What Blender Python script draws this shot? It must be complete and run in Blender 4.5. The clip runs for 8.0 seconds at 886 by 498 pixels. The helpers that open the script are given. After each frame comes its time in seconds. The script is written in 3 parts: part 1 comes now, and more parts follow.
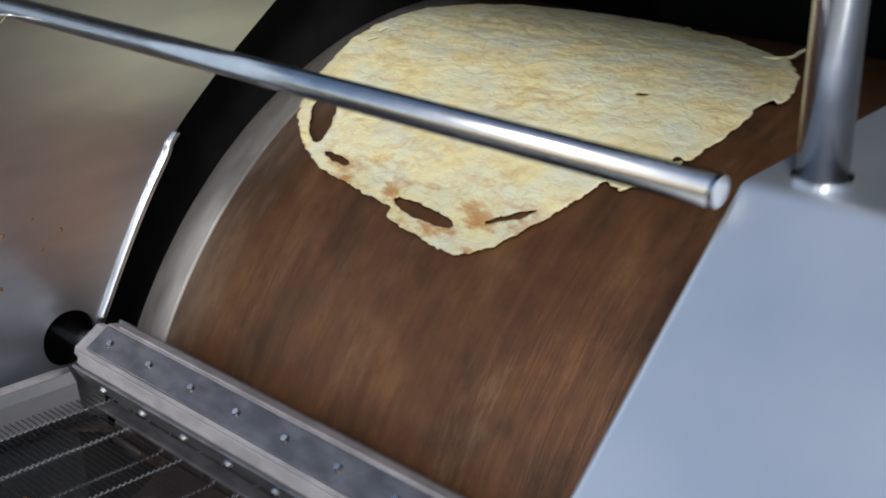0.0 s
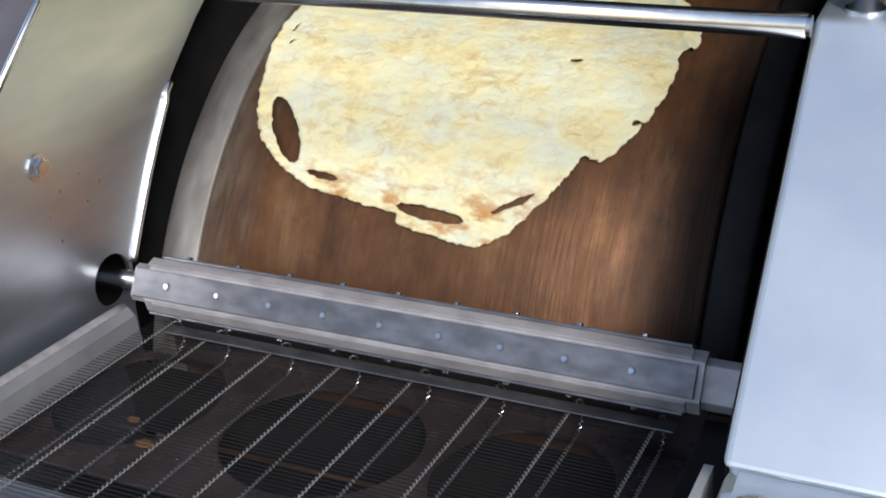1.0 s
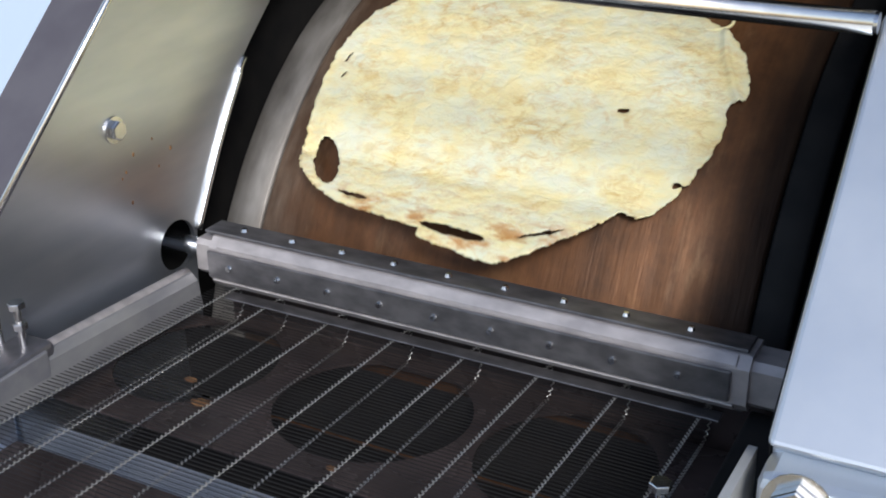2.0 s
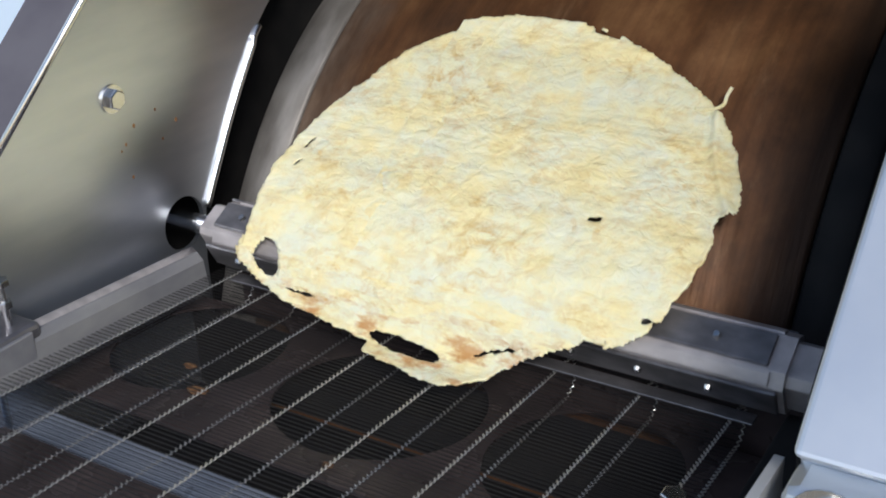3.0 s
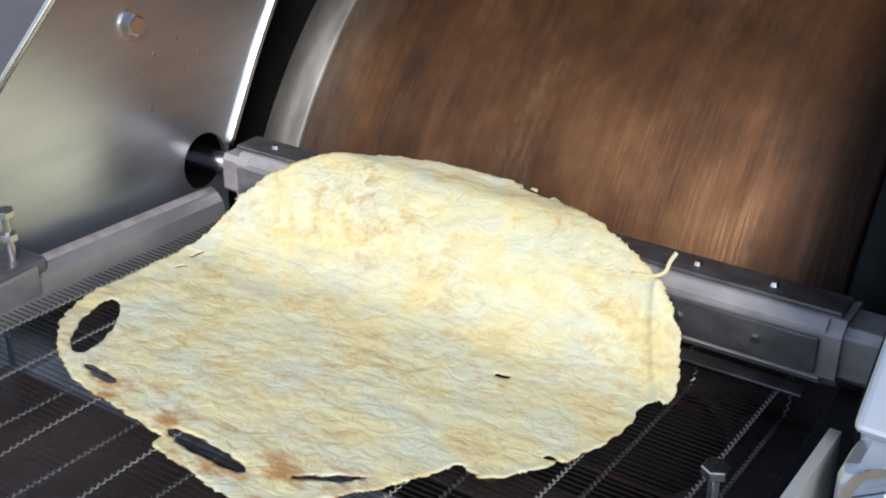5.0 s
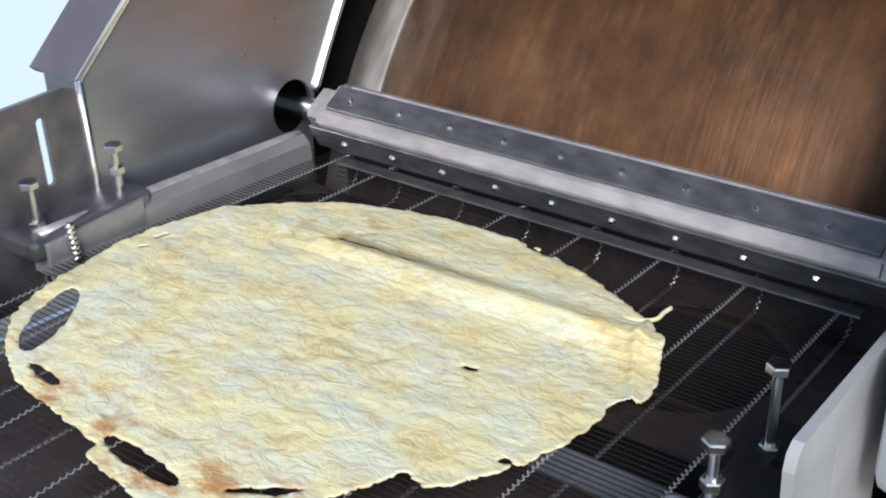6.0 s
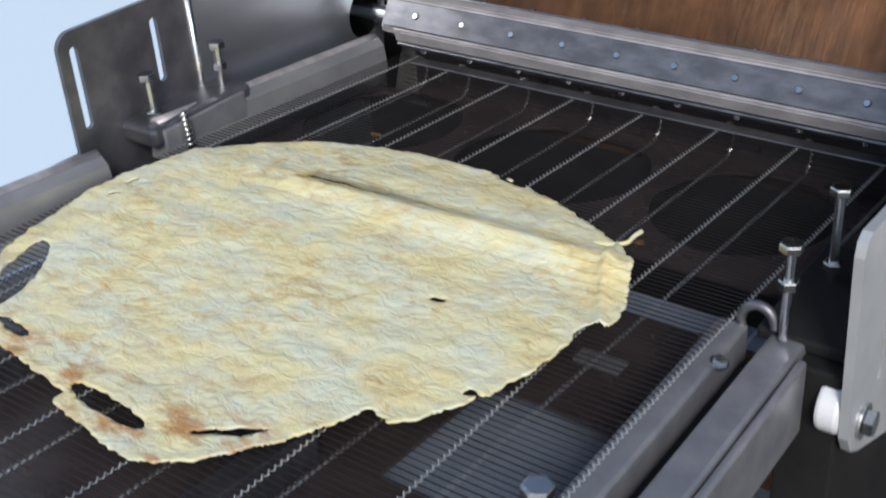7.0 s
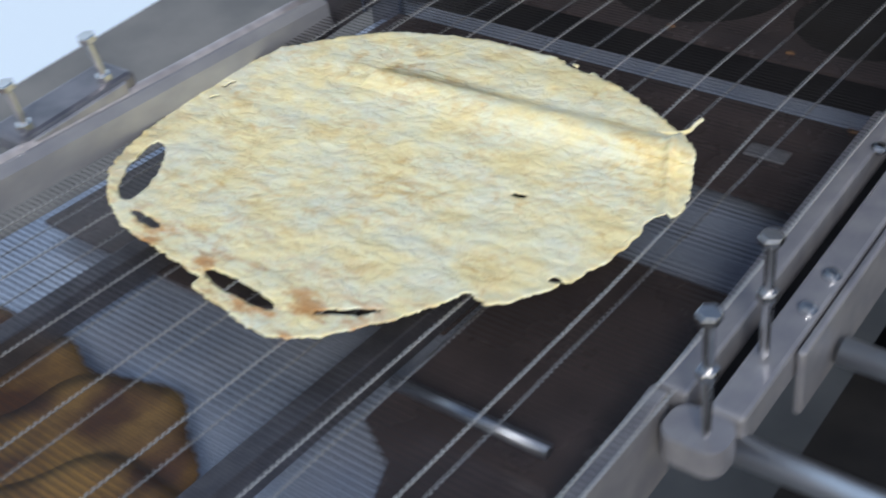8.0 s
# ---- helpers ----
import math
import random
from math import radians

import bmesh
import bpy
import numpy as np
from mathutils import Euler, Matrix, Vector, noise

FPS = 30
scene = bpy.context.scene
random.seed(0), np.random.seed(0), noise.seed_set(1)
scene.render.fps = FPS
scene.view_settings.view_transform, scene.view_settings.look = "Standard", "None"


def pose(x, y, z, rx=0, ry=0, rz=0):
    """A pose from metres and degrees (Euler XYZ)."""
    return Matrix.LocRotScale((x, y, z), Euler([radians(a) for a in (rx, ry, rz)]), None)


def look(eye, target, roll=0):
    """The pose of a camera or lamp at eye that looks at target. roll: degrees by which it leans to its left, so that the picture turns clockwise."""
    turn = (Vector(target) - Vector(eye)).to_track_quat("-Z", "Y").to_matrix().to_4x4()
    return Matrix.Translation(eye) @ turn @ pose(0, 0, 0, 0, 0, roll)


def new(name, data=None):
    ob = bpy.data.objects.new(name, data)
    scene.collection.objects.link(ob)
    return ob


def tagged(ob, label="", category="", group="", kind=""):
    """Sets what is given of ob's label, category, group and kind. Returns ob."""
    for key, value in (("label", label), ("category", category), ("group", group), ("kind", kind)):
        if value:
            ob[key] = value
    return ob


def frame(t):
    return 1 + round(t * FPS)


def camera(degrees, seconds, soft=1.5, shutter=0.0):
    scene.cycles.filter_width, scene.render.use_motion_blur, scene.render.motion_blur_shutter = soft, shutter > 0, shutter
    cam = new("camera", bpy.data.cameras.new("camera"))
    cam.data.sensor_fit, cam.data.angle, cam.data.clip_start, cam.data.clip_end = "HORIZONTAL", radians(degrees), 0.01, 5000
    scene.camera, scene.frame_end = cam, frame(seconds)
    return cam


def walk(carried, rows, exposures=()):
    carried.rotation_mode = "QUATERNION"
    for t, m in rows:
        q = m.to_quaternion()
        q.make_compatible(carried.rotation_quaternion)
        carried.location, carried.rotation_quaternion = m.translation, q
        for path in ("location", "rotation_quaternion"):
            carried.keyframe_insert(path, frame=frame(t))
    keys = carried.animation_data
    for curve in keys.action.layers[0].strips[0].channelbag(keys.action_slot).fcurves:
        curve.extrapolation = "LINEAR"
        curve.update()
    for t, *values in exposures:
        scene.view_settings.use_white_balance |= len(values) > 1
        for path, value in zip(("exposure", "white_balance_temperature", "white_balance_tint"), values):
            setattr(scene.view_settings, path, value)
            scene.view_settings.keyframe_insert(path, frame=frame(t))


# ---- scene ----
cam = camera(39.80, 8.0, soft=1.8, shutter=0.4)
PATH = [
    (0, (0.5977, -0.3163, 0.3314), (0.1572, 0.1493, 0.0498), -1.45),
    (0.6, (0.5303, -0.5270, 0.3187), (0.2346, 0.0510, 0.0571), -1.18),
    (1, (0.5006, -0.5438, 0.3566), (0.2261, 0.0199, 0.0454), -3.72),
    (1.5, (0.5035, -0.5543, 0.3682), (0.2153, -0.0030, 0.0471), -3.32),
    (1.7, (0.5030, -0.5693, 0.3633), (0.2138, -0.0138, 0.0506), -2.31),
    (2.8, (0.5146, -0.5229, 0.3178), (0.1801, 0.0143, 0.0185), -1.22),
    (3, (0.5093, -0.5093, 0.3207), (0.1748, 0.0215, 0.0104), -2.23),
    (3.5, (0.5060, -0.4882, 0.3050), (0.1631, 0.0367, -0.0063), -2.57),
    (4, (0.5033, -0.4714, 0.2937), (0.1519, 0.0462, -0.0202), -2.41),
    (4.5, (0.4944, -0.4784, 0.3041), (0.1526, 0.0355, -0.0262), -1.73),
    (4.6, (0.5082, -0.4820, 0.3004), (0.1590, 0.0293, -0.0260), -1.92),
    (4.7, (0.4924, -0.4796, 0.2980), (0.1504, 0.0367, -0.0283), -0.92),
    (5.8, (0.5057, -0.5074, 0.2910), (0.1367, -0.0171, -0.0458), -1.68),
    (6, (0.5104, -0.5247, 0.2903), (0.1395, -0.0357, -0.0463), -1.96),
    (6.5, (0.5184, -0.5559, 0.2910), (0.1426, -0.0800, -0.0586), -3.13),
    (6.8, (0.5275, -0.5823, 0.2845), (0.1456, -0.1133, -0.0679), -4.92),
    (7, (0.5255, -0.6145, 0.2812), (0.1556, -0.1372, -0.0729), -4.01),
    (7.5, (0.5205, -0.6580, 0.3205), (0.1976, -0.2222, -0.0728), -4.50),
    (7.9, (0.5277, -0.7089, 0.3493), (0.1647, -0.3054, -0.0928), -8.04),
    (8, (0.5274, -0.7385, 0.3416), (0.1590, -0.3291, -0.0904), -8.30),
]
walk(cam, [(t, look(eye, target, roll)) for t, eye, target, roll in PATH],
     exposures=[(0.0, -0.3), (0.6, 0.08), (1.0, 0.1), (1.7, 0.05), (3.0, -0.07), (4.5, -0.1), (5.8, 0.22), (6.0, 0.22), (6.5, 0.08), (7.0, -0.12), (8.0, -0.05)])

# ---- light ----
world = bpy.data.worlds.new("world")
scene.world = world
world.use_nodes = True
wn = world.node_tree.nodes
sky = wn.new("ShaderNodeTexSky")
sky.sky_type = "NISHITA"
sky.sun_disc = False
sky.sun_elevation, sky.sun_rotation = radians(38), radians(141)
world.node_tree.links.new(sky.outputs[0], wn["Background"].inputs[0])
wn["Background"].inputs[1].default_value = 0.15
sun_data = bpy.data.lights.new("sun", "SUN")
sun_data.energy, sun_data.angle, sun_data.color = 2.6, radians(16), (1.0, 0.985, 0.955)
sun = new("sun", sun_data)
sun.matrix_world = look((1.35, -1.4, 1.35), (0.2, 0.0, 0.0))


# ---- materials ----
def material(name, base, rough=0.5, metal=0.0, second=None, scale=(40, 40, 40), spread=(0.35, 0.65), detail=6.0,
             bump=0.0, bump_scale=None, rough_var=0.0, coords="Object"):
    """A surface of two mixed tones with grain, wear in its gloss and fine relief."""
    m = bpy.data.materials.new(name)
    m.use_nodes = True
    n, l = m.node_tree.nodes, m.node_tree.links
    p = n["Principled BSDF"]
    p.inputs["Metallic"].default_value = metal
    p.inputs["Roughness"].default_value = rough
    co = n.new("ShaderNodeTexCoord")
    mp = n.new("ShaderNodeMapping")
    mp.inputs["Scale"].default_value = scale
    l.new(co.outputs[coords], mp.inputs["Vector"])
    nz = n.new("ShaderNodeTexNoise")
    nz.inputs["Scale"].default_value, nz.inputs["Detail"].default_value = 1.0, detail
    l.new(mp.outputs[0], nz.inputs["Vector"])
    ramp = n.new("ShaderNodeValToRGB")
    ramp.color_ramp.elements[0].position, ramp.color_ramp.elements[1].position = spread
    ramp.color_ramp.elements[0].color = (*base, 1)
    ramp.color_ramp.elements[1].color = (*(second or base), 1)
    l.new(nz.outputs[0], ramp.inputs[0])
    l.new(ramp.outputs[0], p.inputs["Base Color"])
    if rough_var:
        big = n.new("ShaderNodeTexNoise")
        big.inputs["Scale"].default_value, big.inputs["Detail"].default_value = 22.0, 5.0
        l.new(co.outputs[coords], big.inputs["Vector"])
        rr = n.new("ShaderNodeMapRange")
        rr.inputs[3].default_value, rr.inputs[4].default_value = max(0.03, rough - rough_var), rough + rough_var
        l.new(big.outputs[0], rr.inputs[0])
        l.new(rr.outputs[0], p.inputs["Roughness"])
    if bump:
        bn = n.new("ShaderNodeTexNoise")
        bn.inputs["Scale"].default_value, bn.inputs["Detail"].default_value = 1.0, 8.0
        mp2 = n.new("ShaderNodeMapping")
        mp2.inputs["Scale"].default_value = bump_scale or scale
        l.new(co.outputs[coords], mp2.inputs["Vector"])
        l.new(mp2.outputs[0], bn.inputs["Vector"])
        bp = n.new("ShaderNodeBump")
        bp.inputs["Strength"].default_value, bp.inputs["Distance"].default_value = bump, 0.001
        l.new(bn.outputs[0], bp.inputs["Height"])
        l.new(bp.outputs[0], p.inputs["Normal"])
    return m


STEEL = material("brushed_steel", (0.5, 0.54, 0.6), 0.34, 0.95, (0.58, 0.61, 0.66), (12, 12, 60), bump=0.03, bump_scale=(100, 100, 1500), rough_var=0.09)
PANEL = material("satin_steel", (0.69, 0.74, 0.81), 0.42, 0.85, (0.76, 0.8, 0.85), (25, 25, 25), rough_var=0.08, bump=0.04, bump_scale=(200, 200, 200))
DARK_STEEL = material("grey_steel", (0.16, 0.16, 0.18), 0.42, 0.8, (0.25, 0.24, 0.26), (60, 60, 60), rough_var=0.12, bump=0.06)
# flange metal with the dark room's reflection put into its colour
FLANGE = material("dark_reflection_flange", (0.085, 0.075, 0.09), 0.5, 0.0, (0.11, 0.1, 0.115), (30, 30, 30), rough_var=0.1)
RAIL = material("rail_steel", (0.29, 0.29, 0.32), 0.4, 0.6, (0.38, 0.375, 0.39), (70, 70, 70), rough_var=0.1, bump=0.05)
GUIDE = material("worn_guide_metal", (0.3, 0.3, 0.32), 0.45, 0.55, (0.4, 0.395, 0.4), (50, 25, 50), rough_var=0.1, bump=0.08)
DRUM_RIM = material("worn_drum_rim", (0.16, 0.145, 0.13), 0.55, 0.6, (0.3, 0.28, 0.26), (60, 20, 20), bump=0.1, bump_scale=(500, 60, 60), rough_var=0.12)
ROLLER = material("roller_aluminium", (0.4, 0.37, 0.375), 0.5, 0.5, (0.56, 0.52, 0.52), (50, 90, 90), rough_var=0.12, bump=0.1, bump_scale=(80, 500, 500))
ROLLER_DARK = material("roller_strip", (0.17, 0.165, 0.175), 0.42, 0.8, (0.28, 0.27, 0.28), (60, 120, 120), rough_var=0.12, bump=0.08)
CHROME = material("bright_screw_steel", (0.62, 0.62, 0.62), 0.22, 1.0, (0.72, 0.72, 0.72), (90, 90, 90))
WIRE = material("belt_wire", (0.01, 0.009, 0.0095), 0.6, 0.0, (0.018, 0.016, 0.017), (200, 200, 200))
LINK = material("belt_link_wire", (0.72, 0.71, 0.68), 0.32, 0.9, (0.82, 0.81, 0.78), (200, 200, 200))
TRAY = material("stained_tray", (0.058, 0.043, 0.042), 0.28, 0.1, (0.1, 0.074, 0.07), (28, 28, 28), bump=0.05, rough_var=0.1)
# blue of the reflected sky is put into this colour
SKY_TRAY = material("sky_tinted_tray", (0.4, 0.47, 0.6), 0.3, 0.35, (0.5, 0.56, 0.68), (30, 30, 30), rough_var=0.06)
# near black for the bracket, and for shade put into gaps and openings
BLACK = material("black_parts_and_shade", (0.008, 0.008, 0.009), 0.75, 0.0, (0.016, 0.015, 0.015), (40, 40, 40))
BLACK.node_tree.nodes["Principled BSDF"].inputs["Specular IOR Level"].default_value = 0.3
PLASTIC = material("white_plastic", (0.78, 0.78, 0.8), 0.35, 0.0, (0.82, 0.82, 0.83), (60, 60, 60))
PLATE = material("grey_side_plate", (0.5, 0.51, 0.52), 0.42, 0.35, (0.58, 0.59, 0.6), (40, 40, 40), rough_var=0.08)
FLOOR = material("workshop_floor", (0.1, 0.1, 0.1), 0.6, 0.0, (0.16, 0.155, 0.15), (6, 6, 6), bump=0.1)
CRUMB = material("baked_crumb", (0.3, 0.16, 0.07), 0.8, 0.0, (0.16, 0.07, 0.03), (300, 300, 300), bump=0.3)
OLD_CREPE = material("stacked_crepe_surface", (0.1, 0.042, 0.02), 0.6, 0.0, (0.36, 0.2, 0.055), (32, 32, 32), (0.38, 0.62), bump=0.6)

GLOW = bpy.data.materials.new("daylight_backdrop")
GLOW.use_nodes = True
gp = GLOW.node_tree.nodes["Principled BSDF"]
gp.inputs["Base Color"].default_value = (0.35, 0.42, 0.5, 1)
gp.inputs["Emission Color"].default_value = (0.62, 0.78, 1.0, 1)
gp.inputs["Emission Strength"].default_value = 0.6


def crepe_material():
    """Pale batter skin: greyish steamed patches, yellow body, fine tan browning, relief of blisters."""
    m = bpy.data.materials.new("crepe_skin")
    m.use_nodes = True
    n, l = m.node_tree.nodes, m.node_tree.links
    p = n["Principled BSDF"]
    p.inputs["Roughness"].default_value = 0.55
    p.inputs["Subsurface Weight"].default_value = 0.12
    p.inputs["Subsurface Radius"].default_value = (0.004, 0.003, 0.0012)
    uv = n.new("ShaderNodeUVMap")

    def noise_at(scale, detail, rough, stretch=(1, 1, 1), shift=0.0, distort=0.0):
        mp = n.new("ShaderNodeMapping")
        mp.inputs["Scale"].default_value = stretch
        mp.inputs["Location"].default_value = (shift, shift * 0.7, 0)
        l.new(uv.outputs[0], mp.inputs["Vector"])
        nz = n.new("ShaderNodeTexNoise")
        nz.inputs["Scale"].default_value, nz.inputs["Detail"].default_value = scale, detail
        nz.inputs["Roughness"].default_value, nz.inputs["Distortion"].default_value = rough, distort
        l.new(mp.outputs[0], nz.inputs["Vector"])
        return nz.outputs[0]

    def ramp(value, stops):
        r = n.new("ShaderNodeValToRGB")
        while len(r.color_ramp.elements) < len(stops):
            r.color_ramp.elements.new(0.5)
        for e, (pos, col) in zip(r.color_ramp.elements, stops):
            e.position, e.color = pos, (*col, 1) if len(col) == 3 else col
        l.new(value, r.inputs[0])
        return r.outputs[0]

    def mix(fac, a, b):
        x = n.new("ShaderNodeMix")
        x.data_type = "RGBA"
        l.new(fac, x.inputs[0])
        l.new(a, x.inputs[6])
        l.new(b, x.inputs[7])
        return x.outputs[2]

    body = ramp(noise_at(38, 5, 0.6, (0.8, 1, 1)), [(0.36, (0.78, 0.78, 0.6)), (0.47, (0.83, 0.8, 0.55)), (0.6, (0.88, 0.775, 0.43))])
    tan = ramp(noise_at(8, 2, 0.5), [(0.3, (0.64, 0.42, 0.14)), (0.7, (0.7, 0.51, 0.21))])
    veins = ramp(noise_at(105, 6, 0.68, (0.82, 1.12, 1), 3.0, 0.7), [(0.45, (0, 0, 0)), (0.68, (0.92, 0.92, 0.92))])
    where = ramp(noise_at(22, 4, 0.6, (1, 1, 1), 7.0), [(0.36, (0, 0, 0)), (0.62, (1, 1, 1))])
    both = n.new("ShaderNodeMath")
    both.operation = "MULTIPLY"
    l.new(veins, both.inputs[0])
    l.new(where, both.inputs[1])
    col = mix(both.outputs[0], body, tan)
    # baked edge: browning round the leading rim, by the skin's own coordinates
    sep = n.new("ShaderNodeSeparateXYZ")
    l.new(uv.outputs[0], sep.inputs[0])
    lead = n.new("ShaderNodeMapRange")
    lead.inputs[1].default_value, lead.inputs[2].default_value = 0.068, 0.022
    l.new(sep.outputs[1], lead.inputs[0])
    patch = ramp(noise_at(55, 4, 0.6, (0.7, 1.5, 1), 11.0), [(0.5, (0, 0, 0)), (0.63, (0.85, 0.85, 0.85))])
    lb = n.new("ShaderNodeMath")
    lb.operation = "MULTIPLY"
    l.new(lead.outputs[0], lb.inputs[0])
    l.new(patch, lb.inputs[1])
    brown = n.new("ShaderNodeRGB")
    brown.outputs[0].default_value = (0.52, 0.22, 0.05, 1)
    col = mix(lb.outputs[0], col, brown.outputs[0])
    l.new(col, p.inputs["Base Color"])
    add = n.new("ShaderNodeMath")
    add.operation = "ADD"
    l.new(noise_at(125, 5, 0.62, (0.85, 1.1, 1), 3.0, 0.8), add.inputs[0])
    l.new(noise_at(34, 3, 0.5, (0.7, 1.2, 1), 5.0), add.inputs[1])
    bp = n.new("ShaderNodeBump")
    bp.inputs["Strength"].default_value, bp.inputs["Distance"].default_value = 0.58, 0.003
    l.new(add.outputs[0], bp.inputs["Height"])
    l.new(bp.outputs[0], p.inputs["Normal"])
    return m


CREPE = crepe_material()


def drum_material():
    """Seasoned steel: dark brown coat, streaks worn round the drum, golden scuffs, a greyer worn band at its end."""
    m = bpy.data.materials.new("baked_drum_surface")
    m.use_nodes = True
    n, l = m.node_tree.nodes, m.node_tree.links
    p = n["Principled BSDF"]
    co = n.new("ShaderNodeTexCoord")

    def tone(stretch, detail, stops, rough=0.6):
        mp = n.new("ShaderNodeMapping")
        mp.inputs["Scale"].default_value = stretch
        l.new(co.outputs["Object"], mp.inputs["Vector"])
        nz = n.new("ShaderNodeTexNoise")
        nz.inputs["Scale"].default_value, nz.inputs["Detail"].default_value, nz.inputs["Roughness"].default_value = 1.0, detail, rough
        l.new(mp.outputs[0], nz.inputs["Vector"])
        r = n.new("ShaderNodeValToRGB")
        while len(r.color_ramp.elements) < len(stops):
            r.color_ramp.elements.new(0.5)
        for e, (pos, col) in zip(r.color_ramp.elements, stops):
            e.position, e.color = pos, (*col, 1)
        l.new(nz.outputs[0], r.inputs[0])
        return r.outputs[0]

    def mix(fac, a, b, how="MIX"):
        x = n.new("ShaderNodeMix")
        x.data_type, x.blend_type = "RGBA", how
        l.new(fac, x.inputs[0]) if not isinstance(fac, float) else None
        if isinstance(fac, float):
            x.inputs[0].default_value = fac
        l.new(a, x.inputs[6])
        l.new(b, x.inputs[7])
        return x.outputs[2]

    coat = tone((16, 10, 10), 9, [(0.3, (0.056, 0.03, 0.018)), (0.52, (0.155, 0.07, 0.031)), (0.74, (0.29, 0.15, 0.066))], 0.68)
    streaks = tone((150, 2.0, 2.0), 3, [(0.3, (0.6, 0.6, 0.6)), (0.7, (1.2, 1.16, 1.12))])
    col = mix(0.5, coat, streaks, "MULTIPLY")
    scuff_at = tone((26, 7, 7), 7, [(0.55, (0, 0, 0)), (0.8, (0.6, 0.6, 0.6))], 0.7)
    scuff = tone((260, 60, 60), 5, [(0.4, (0.13, 0.065, 0.03)), (0.66, (0.42, 0.28, 0.16))])
    col = mix(scuff_at, col, scuff)
    sep = n.new("ShaderNodeSeparateXYZ")
    l.new(co.outputs["Object"], sep.inputs[0])
    band = n.new("ShaderNodeMapRange")
    band.inputs[1].default_value, band.inputs[2].default_value = 0.075, 0.036
    band.inputs[3].default_value, band.inputs[4].default_value = 0.0, 0.6
    l.new(sep.outputs[0], band.inputs[0])
    grey = tone((90, 25, 25), 6, [(0.35, (0.1, 0.075, 0.06)), (0.65, (0.34, 0.27, 0.21))])
    col = mix(band.outputs[0], col, grey)
    # coat turns near black towards the far end
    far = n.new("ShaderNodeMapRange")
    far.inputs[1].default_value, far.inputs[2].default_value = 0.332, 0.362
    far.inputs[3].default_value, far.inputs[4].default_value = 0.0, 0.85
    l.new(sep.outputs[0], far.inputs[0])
    far_dark = tone((70, 10, 10), 5, [(0.35, (0.014, 0.011, 0.01)), (0.65, (0.045, 0.03, 0.022))])
    col = mix(far.outputs[0], col, far_dark)
    l.new(col, p.inputs["Base Color"])
    p.inputs["Metallic"].default_value = 0.45
    p.inputs["Specular IOR Level"].default_value = 0.35
    gloss_of = tone((60, 12, 12), 5, [(0.3, (0.38, 0.38, 0.38)), (0.7, (0.6, 0.6, 0.6))])
    l.new(gloss_of, p.inputs["Roughness"])
    bp = n.new("ShaderNodeBump")
    bp.inputs["Strength"].default_value, bp.inputs["Distance"].default_value = 0.22, 0.001
    l.new(tone((420, 30, 30), 6, [(0.2, (0, 0, 0)), (0.8, (1, 1, 1))]), bp.inputs["Height"])
    l.new(bp.outputs[0], p.inputs["Normal"])
    return m


DRUM = drum_material()


# ---- building helpers ----
def part(name, bm, mat, parent=None, label="", smooth=False):
    """Links a bmesh as one mesh object, under a thing or part where one is given."""
    me = bpy.data.meshes.new(name)
    bmesh.ops.recalc_face_normals(bm, faces=bm.faces)
    bm.to_mesh(me)
    bm.free()
    me.materials.append(mat)
    if smooth:
        for f in me.polygons:
            f.use_smooth = True
    ob = new(name, me)
    if parent:
        ob.parent = parent
    return tagged(ob, label) if label else ob


def thing(name, label, category, m=None, group="", kind=""):
    ob = new(name)
    ob.empty_display_size = 0.01
    if m:
        ob.matrix_world = m
    return tagged(ob, label, category, group, kind)


def box(x0, x1, y0, y1, z0, z1, bevel=0.0, bm=None, turn=None):
    bm = bm or bmesh.new()
    made = bmesh.ops.create_cube(bm, size=1.0)["verts"]
    for v in made:
        v.co = Vector(((x0 + x1) / 2 + v.co.x * (x1 - x0), (y0 + y1) / 2 + v.co.y * (y1 - y0), (z0 + z1) / 2 + v.co.z * (z1 - z0)))
    if bevel:
        edges = list({e for v in made for e in v.link_edges})
        bmesh.ops.bevel(bm, geom=edges, offset=bevel, segments=2, affect="EDGES", profile=0.5)
    if turn:
        bmesh.ops.transform(bm, matrix=turn, verts=bm.verts)
    return bm


def rod(a, b, r, n=16, bm=None, r2=None, bevel=0.0):
    bm = bm or bmesh.new()
    a, b = Vector(a), Vector(b)
    m = Matrix.Translation((a + b) / 2) @ (b - a).to_track_quat("Z", "Y").to_matrix().to_4x4()
    made = bmesh.ops.create_cone(bm, cap_ends=True, segments=n, radius1=r, radius2=r if r2 is None else r2, depth=(b - a).length, matrix=m)["verts"]
    if bevel:
        caps = [e for e in {e for v in made for e in v.link_edges} if any(len(f.verts) > 4 for f in e.link_faces)]
        bmesh.ops.bevel(bm, geom=caps, offset=bevel, segments=2, affect="EDGES", profile=0.5)
    return bm


